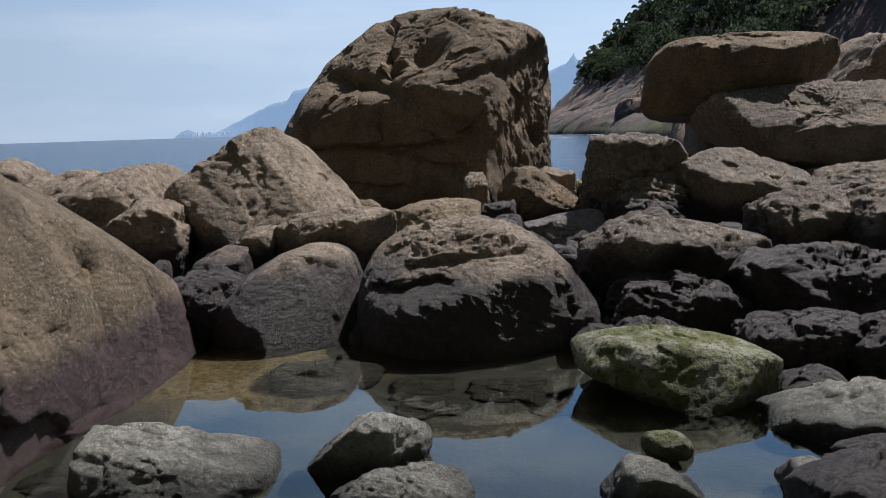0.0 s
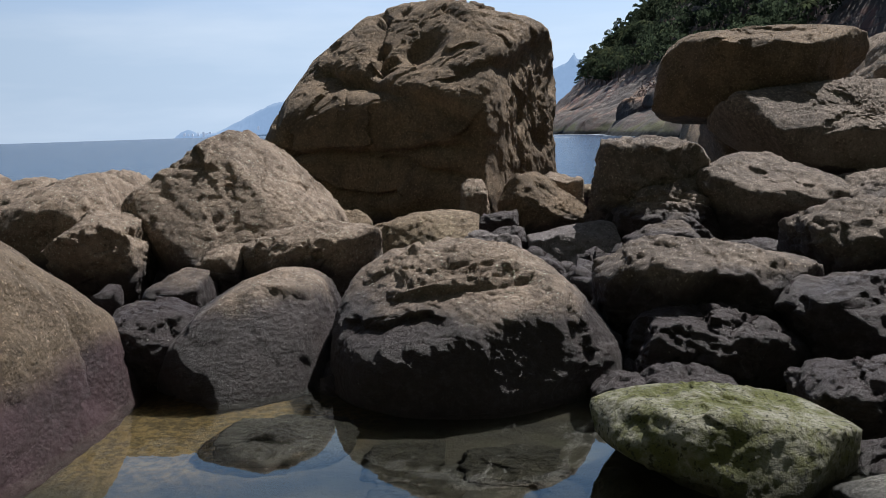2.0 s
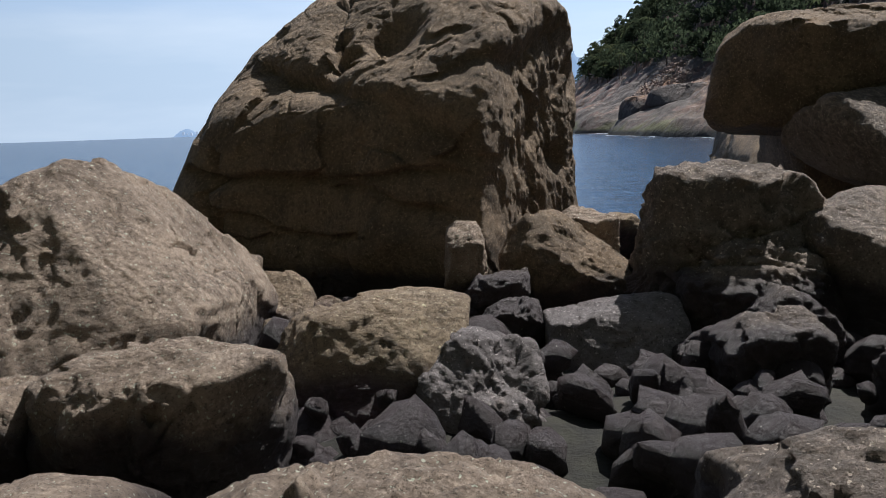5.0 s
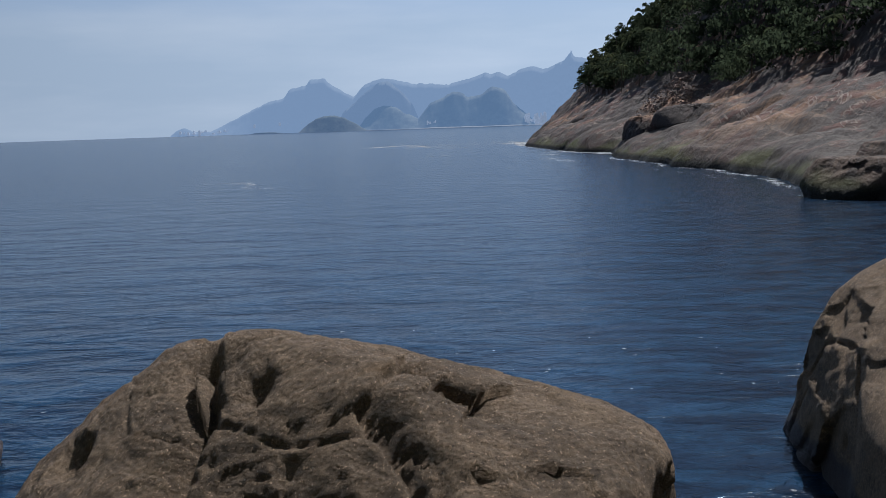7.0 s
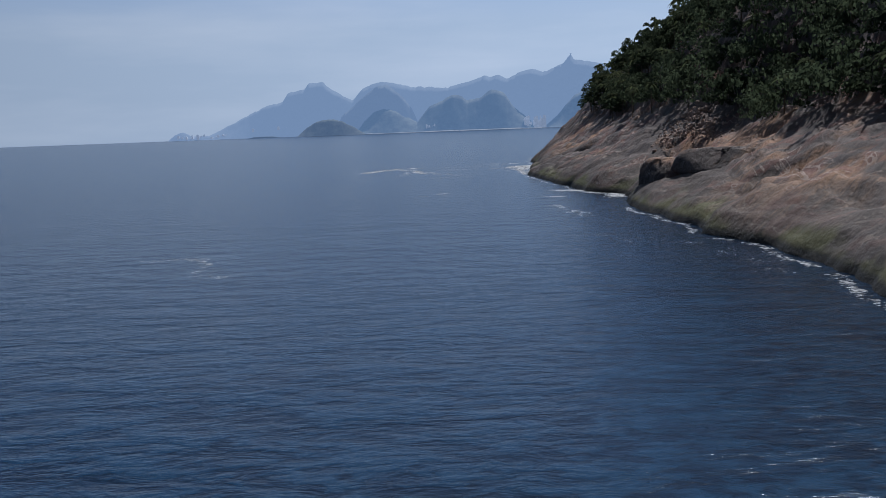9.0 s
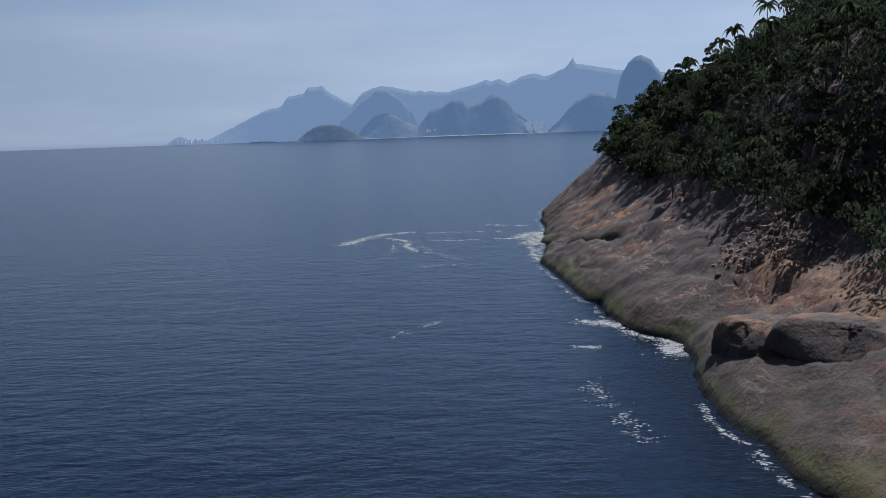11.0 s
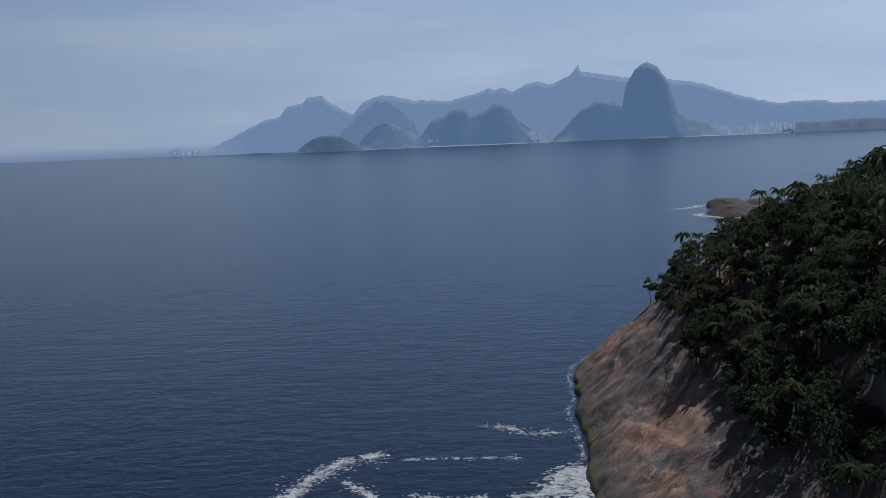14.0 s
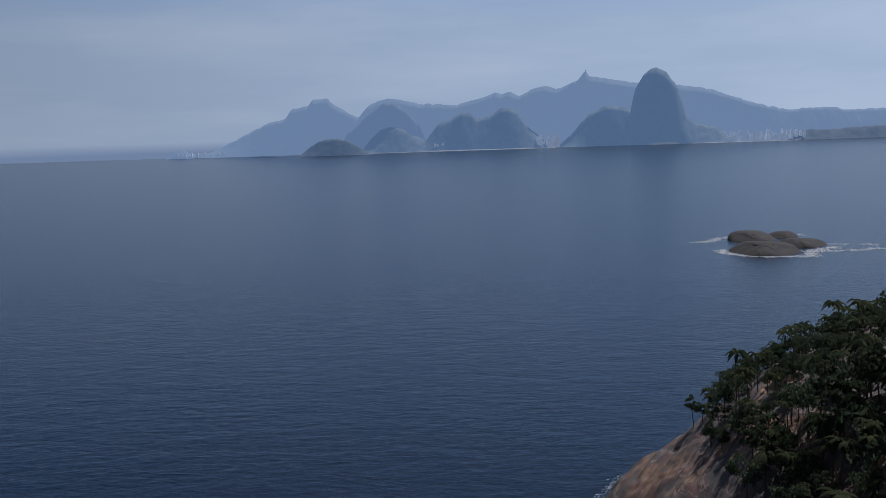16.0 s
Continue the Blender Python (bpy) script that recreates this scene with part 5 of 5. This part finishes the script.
foam([(21, 200), (20.6, 197), (22, 190), (23, 178)], 0.9, 240, 631, size=0.3)
foam([(-5.6, 227.6), (-0.4, 237), (2, 240)], 0.9, 160, 632, size=0.35)
foam([(22, 219), (25, 217.5)], 0.5, 100, 633, size=0.3)
foam([(-36, 143), (-30, 144.5), (-27, 140), (-26, 136), (-27, 131), (-22, 129)], 0.8, 420, 605, size=0.22)
foam([(20, 156), (23.4, 149), (29, 145), (31, 137), (33, 120)], 1.3, 260, 606, size=0.16)
foam([(-8, 24), (9, 27), (-9, 33), (12, 40), (-10, 48)], 4.0, 90, 634, "white flecks drifting on the water", 0.09, gap=0.0)
for y0, y1, wide, count, seed in ((90, 118, 0.5, 120, 611), (122, 146, 0.4, 110, 612), (152, 190, 0.4, 150, 613), (212, 236, 1.3, 420, 614), (238, 296, 0.5, 190, 615), (304, 346, 1.2, 460, 616), (352, 430, 0.6, 260, 617), (430, 456, 0.9, 130, 618)):
    ys = np.linspace(y0, y1, 24)
    q = np.stack([np.interp(ys, SHORE_Y, SHORE_X), ys, 0 * ys], -1)
    xs = q[:, 0] + (fbm(q * 0.1, 4, 71) - 0.5) * 6 - 0.4
    foam(np.stack([xs, ys], -1), wide * 0.8, int(count * 2.2), seed, "broken surf along the foot of the headland", 0.30, gap=0.36)
foam([(190, 858), (186, 842), (196, 826), (214, 817), (236, 816), (243, 838), (268, 856)], 2.0, 1500, 621, "surf round the skerries", 1.5, gap=0.2)
foam([(182, 900), (196, 905), (206, 922), (232, 932), (262, 936), (272, 925)], 2.6, 700, 622, "surf round the skerries", 1.5, gap=0.3)
foam([(240, 838), (262, 836), (290, 842), (320, 838), (360, 850)], 2.6, 700, 623, "surf round the skerries", 1.6, gap=0.35)
foam([(268, 872), (300, 862), (330, 866), (370, 858)], 4.0, 420, 635, "surf round the skerries", 1.4, gap=0.4)
foam([(272, 745), (284, 752), (304, 757), (330, 765)], 1.2, 260, 636, size=1.2, gap=0.3)
foam([(2.5, 23.2), (3.0, 25), (3.5, 27.0), (4.4, 28.5)], 0.32, 2600, 624, "surf washing between the boulders", 0.055, gap=0.25)
foam([(-6.5, 23.0), (-6.0, 24.5), (-7.5, 26)], 0.4, 500, 625, "surf washing between the boulders", 0.045)
foam([(-5, 300), (3, 304), (8, 303)], 1.5, 60, 626, size=0.4)


# ---- far land ----
def hills(name, label, y, depth, peaks, material, seed, step=12.0):
    """Domed hills by their summits: (across, height, half width, steepness of the flanks)."""
    lo, hi = min(p[0] - 1.1 * p[2] for p in peaks), max(p[0] + 1.1 * p[2] for p in peaks)
    xs, vs = np.arange(lo, hi, step), np.linspace(-1, 1, 17)
    a, b = np.meshgrid(xs, vs, indexing="ij")
    z = np.zeros(a.shape)
    for x0, top, half, steep in peaks:
        u = np.sqrt(((a - x0) / half) ** 2 + b**2)
        z = np.maximum(z, top * np.clip(1 - u**steep, 0, 1))
    v = np.stack([a.ravel(), y + b.ravel() * depth, z.ravel()], -1)
    v[:, 2] += (fbm(v * 0.014, 5, seed) - 0.5) * 0.34 * v[:, 2] + (ridged(v * 0.05, 3, seed + 3) - 0.5) * 6 * (v[:, 2] > 5)
    v[:, 2] -= 3
    ob = new(name, mesh_from(name, v, grid(len(xs), len(vs)), material))
    return tagged(ob, label, "backdrop", kind="structure")


def chain(name, label, y, depth, crest, material, seed):
    """A mountain chain by its crest of summits and saddles, with spurs down to the shore."""
    cx, cz = np.array(crest, float).T
    xs, vs = np.arange(cx[0], cx[-1], 5.0), np.linspace(-1, 1, 15)
    a, b = np.meshgrid(xs, vs, indexing="ij")
    p = np.stack([a.ravel(), b.ravel() * 260, 0 * a.ravel()], -1)
    z = np.interp(p[:, 0], cx, cz)
    soft = np.mean([np.interp(p[:, 0] + k, cx, cz) for k in (-5, 0, 5)], axis=0)
    soft = 1.03 * soft
    z = soft * np.clip(1 - np.abs(b.ravel()) ** 1.3, 0, 1) * (1 - 0.35 * np.abs(b.ravel()) * ridged(p * 0.008, 3, seed))
    z += (fbm(p * 0.035, 5, seed + 7, 0.6) - 0.5) * 15 * np.clip(z / 60, 0, 1)
    v = np.stack([p[:, 0], y + b.ravel() * depth, z - 2], -1)
    return tagged(new(name, mesh_from(name, v, grid(len(xs), len(vs)), material)), label, "backdrop", kind="structure")


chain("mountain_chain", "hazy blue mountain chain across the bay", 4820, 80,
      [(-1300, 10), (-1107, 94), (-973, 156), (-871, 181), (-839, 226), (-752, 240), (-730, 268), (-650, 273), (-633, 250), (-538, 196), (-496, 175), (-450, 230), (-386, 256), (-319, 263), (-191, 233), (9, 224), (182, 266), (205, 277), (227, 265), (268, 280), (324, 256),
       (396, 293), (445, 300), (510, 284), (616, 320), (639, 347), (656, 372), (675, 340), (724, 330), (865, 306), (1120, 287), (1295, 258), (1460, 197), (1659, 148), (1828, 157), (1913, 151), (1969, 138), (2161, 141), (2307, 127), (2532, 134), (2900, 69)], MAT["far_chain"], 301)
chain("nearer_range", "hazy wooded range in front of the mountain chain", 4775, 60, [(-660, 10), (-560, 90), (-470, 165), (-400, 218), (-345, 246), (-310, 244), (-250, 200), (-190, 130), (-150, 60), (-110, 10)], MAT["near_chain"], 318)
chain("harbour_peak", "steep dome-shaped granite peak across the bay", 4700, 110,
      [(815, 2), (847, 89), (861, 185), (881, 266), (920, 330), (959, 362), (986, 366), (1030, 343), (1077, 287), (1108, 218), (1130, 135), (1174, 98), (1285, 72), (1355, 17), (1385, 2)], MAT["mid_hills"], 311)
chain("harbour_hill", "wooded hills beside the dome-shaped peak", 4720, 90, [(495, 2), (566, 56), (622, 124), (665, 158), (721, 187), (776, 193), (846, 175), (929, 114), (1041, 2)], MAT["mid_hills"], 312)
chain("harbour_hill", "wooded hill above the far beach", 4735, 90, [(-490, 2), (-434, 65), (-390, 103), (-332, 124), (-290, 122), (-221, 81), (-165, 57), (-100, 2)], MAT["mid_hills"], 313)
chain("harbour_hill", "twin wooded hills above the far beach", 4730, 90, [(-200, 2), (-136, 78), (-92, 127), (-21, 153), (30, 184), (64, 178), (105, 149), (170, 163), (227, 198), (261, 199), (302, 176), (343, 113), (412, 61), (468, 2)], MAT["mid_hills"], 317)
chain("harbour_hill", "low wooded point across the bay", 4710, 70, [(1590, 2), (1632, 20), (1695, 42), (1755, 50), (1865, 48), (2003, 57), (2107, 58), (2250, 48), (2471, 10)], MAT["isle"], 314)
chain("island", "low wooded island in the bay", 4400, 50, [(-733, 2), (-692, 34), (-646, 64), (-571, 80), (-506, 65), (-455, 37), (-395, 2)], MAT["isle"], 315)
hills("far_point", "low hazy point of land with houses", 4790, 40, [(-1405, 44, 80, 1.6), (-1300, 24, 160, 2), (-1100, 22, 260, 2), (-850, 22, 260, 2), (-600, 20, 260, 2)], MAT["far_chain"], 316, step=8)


def tower(x, y, wide, tall):
    bm = bmesh.new()
    bmesh.ops.create_cube(bm, size=1, matrix=Matrix.Translation((0, 0, tall / 2)) @ Matrix.Diagonal((wide, wide, tall, 1)))
    bmesh.ops.create_cube(bm, size=1, matrix=Matrix.Translation((0, 0, tall + 1.5)) @ Matrix.Diagonal((wide * 0.4, wide * 0.4, 3, 1)))
    me = bpy.data.meshes.new("far_building")
    bm.to_mesh(me)
    bm.free()
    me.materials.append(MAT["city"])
    ob = new("far_building", me)
    ob.location = (x, y, 0)
    return tagged(ob, "pale tower block on the hazy far shore", "building", "towers of the far city")


rng = np.random.default_rng(88)
for lo, hi, count, tall in ((-1420, -1060, 34, 24), (-1060, -640, 90, 46), (390, 500, 34, 52), (-120, -60, 10, 38), (1300, 1700, 60, 48)):
    for x in rng.uniform(lo, hi, count):
        tower(float(x), 4660 + float(rng.uniform(0, 25)) + (100 if x < -600 else 0), float(rng.uniform(6, 13)), float(tall * rng.uniform(0.5, 1.2)))

for lo, hi in ((-430, 60), (60, 480), (1130, 1320), (1320, 1640)):
    bx, by = np.meshgrid(np.arange(lo, hi, 6.0), np.linspace(0, 1, 5), indexing="ij")
    bz = 3.2 * np.sin(by * math.pi) * (0.5 + vnoise(np.stack([bx.ravel() * 0.012, 0 * bx.ravel(), 0 * bx.ravel()], -1), int(lo) % 7).reshape(bx.shape))
    tagged(new("far_beach", mesh_from("far_beach", np.stack([bx.ravel(), 4575 + 40 * by.ravel(), bz.ravel() - 0.4], -1), grid(*bx.shape), MAT["far_sand"])),
           "thin pale beach along the far shore", "backdrop", kind="structure")

monument = new("summit_monument", None)
monument.location = (657, 4820, 366)
bm = bmesh.new()
bmesh.ops.create_cone(bm, cap_ends=True, segments=8, radius1=3.2, radius2=1.6, depth=14, matrix=Matrix.Translation((0, 0, 7)))
bmesh.ops.create_cube(bm, size=1, matrix=Matrix.Translation((0, 0, 12)) @ Matrix.Diagonal((11, 2, 2, 1)))
me = bpy.data.meshes.new("column")
bm.to_mesh(me)
bm.free()
me.materials.append(MAT["far_chain"])
part("column", me, monument)
tagged(monument, "tiny hazy monument on the summit of the chain", "monument")


def far_shelf(name, label, x, y, long, deep, tall, material, seed):
    """A low bare ledge of rock at the waterline."""
    form = [((1, 0, 0.6), long), ((-1, 0, 0.6), long), ((0, -1, 0.5), deep), ((0, 1, 0.5), deep), ((0, 0, 1), tall), ((0, 0, -1), tall)]
    ob = new(name, stone_mesh(name, form, 4, 0.3, material, seed, 4, 4))
    ob.location = (x, y, 0)
    return tagged(ob, label, "backdrop", kind="structure")


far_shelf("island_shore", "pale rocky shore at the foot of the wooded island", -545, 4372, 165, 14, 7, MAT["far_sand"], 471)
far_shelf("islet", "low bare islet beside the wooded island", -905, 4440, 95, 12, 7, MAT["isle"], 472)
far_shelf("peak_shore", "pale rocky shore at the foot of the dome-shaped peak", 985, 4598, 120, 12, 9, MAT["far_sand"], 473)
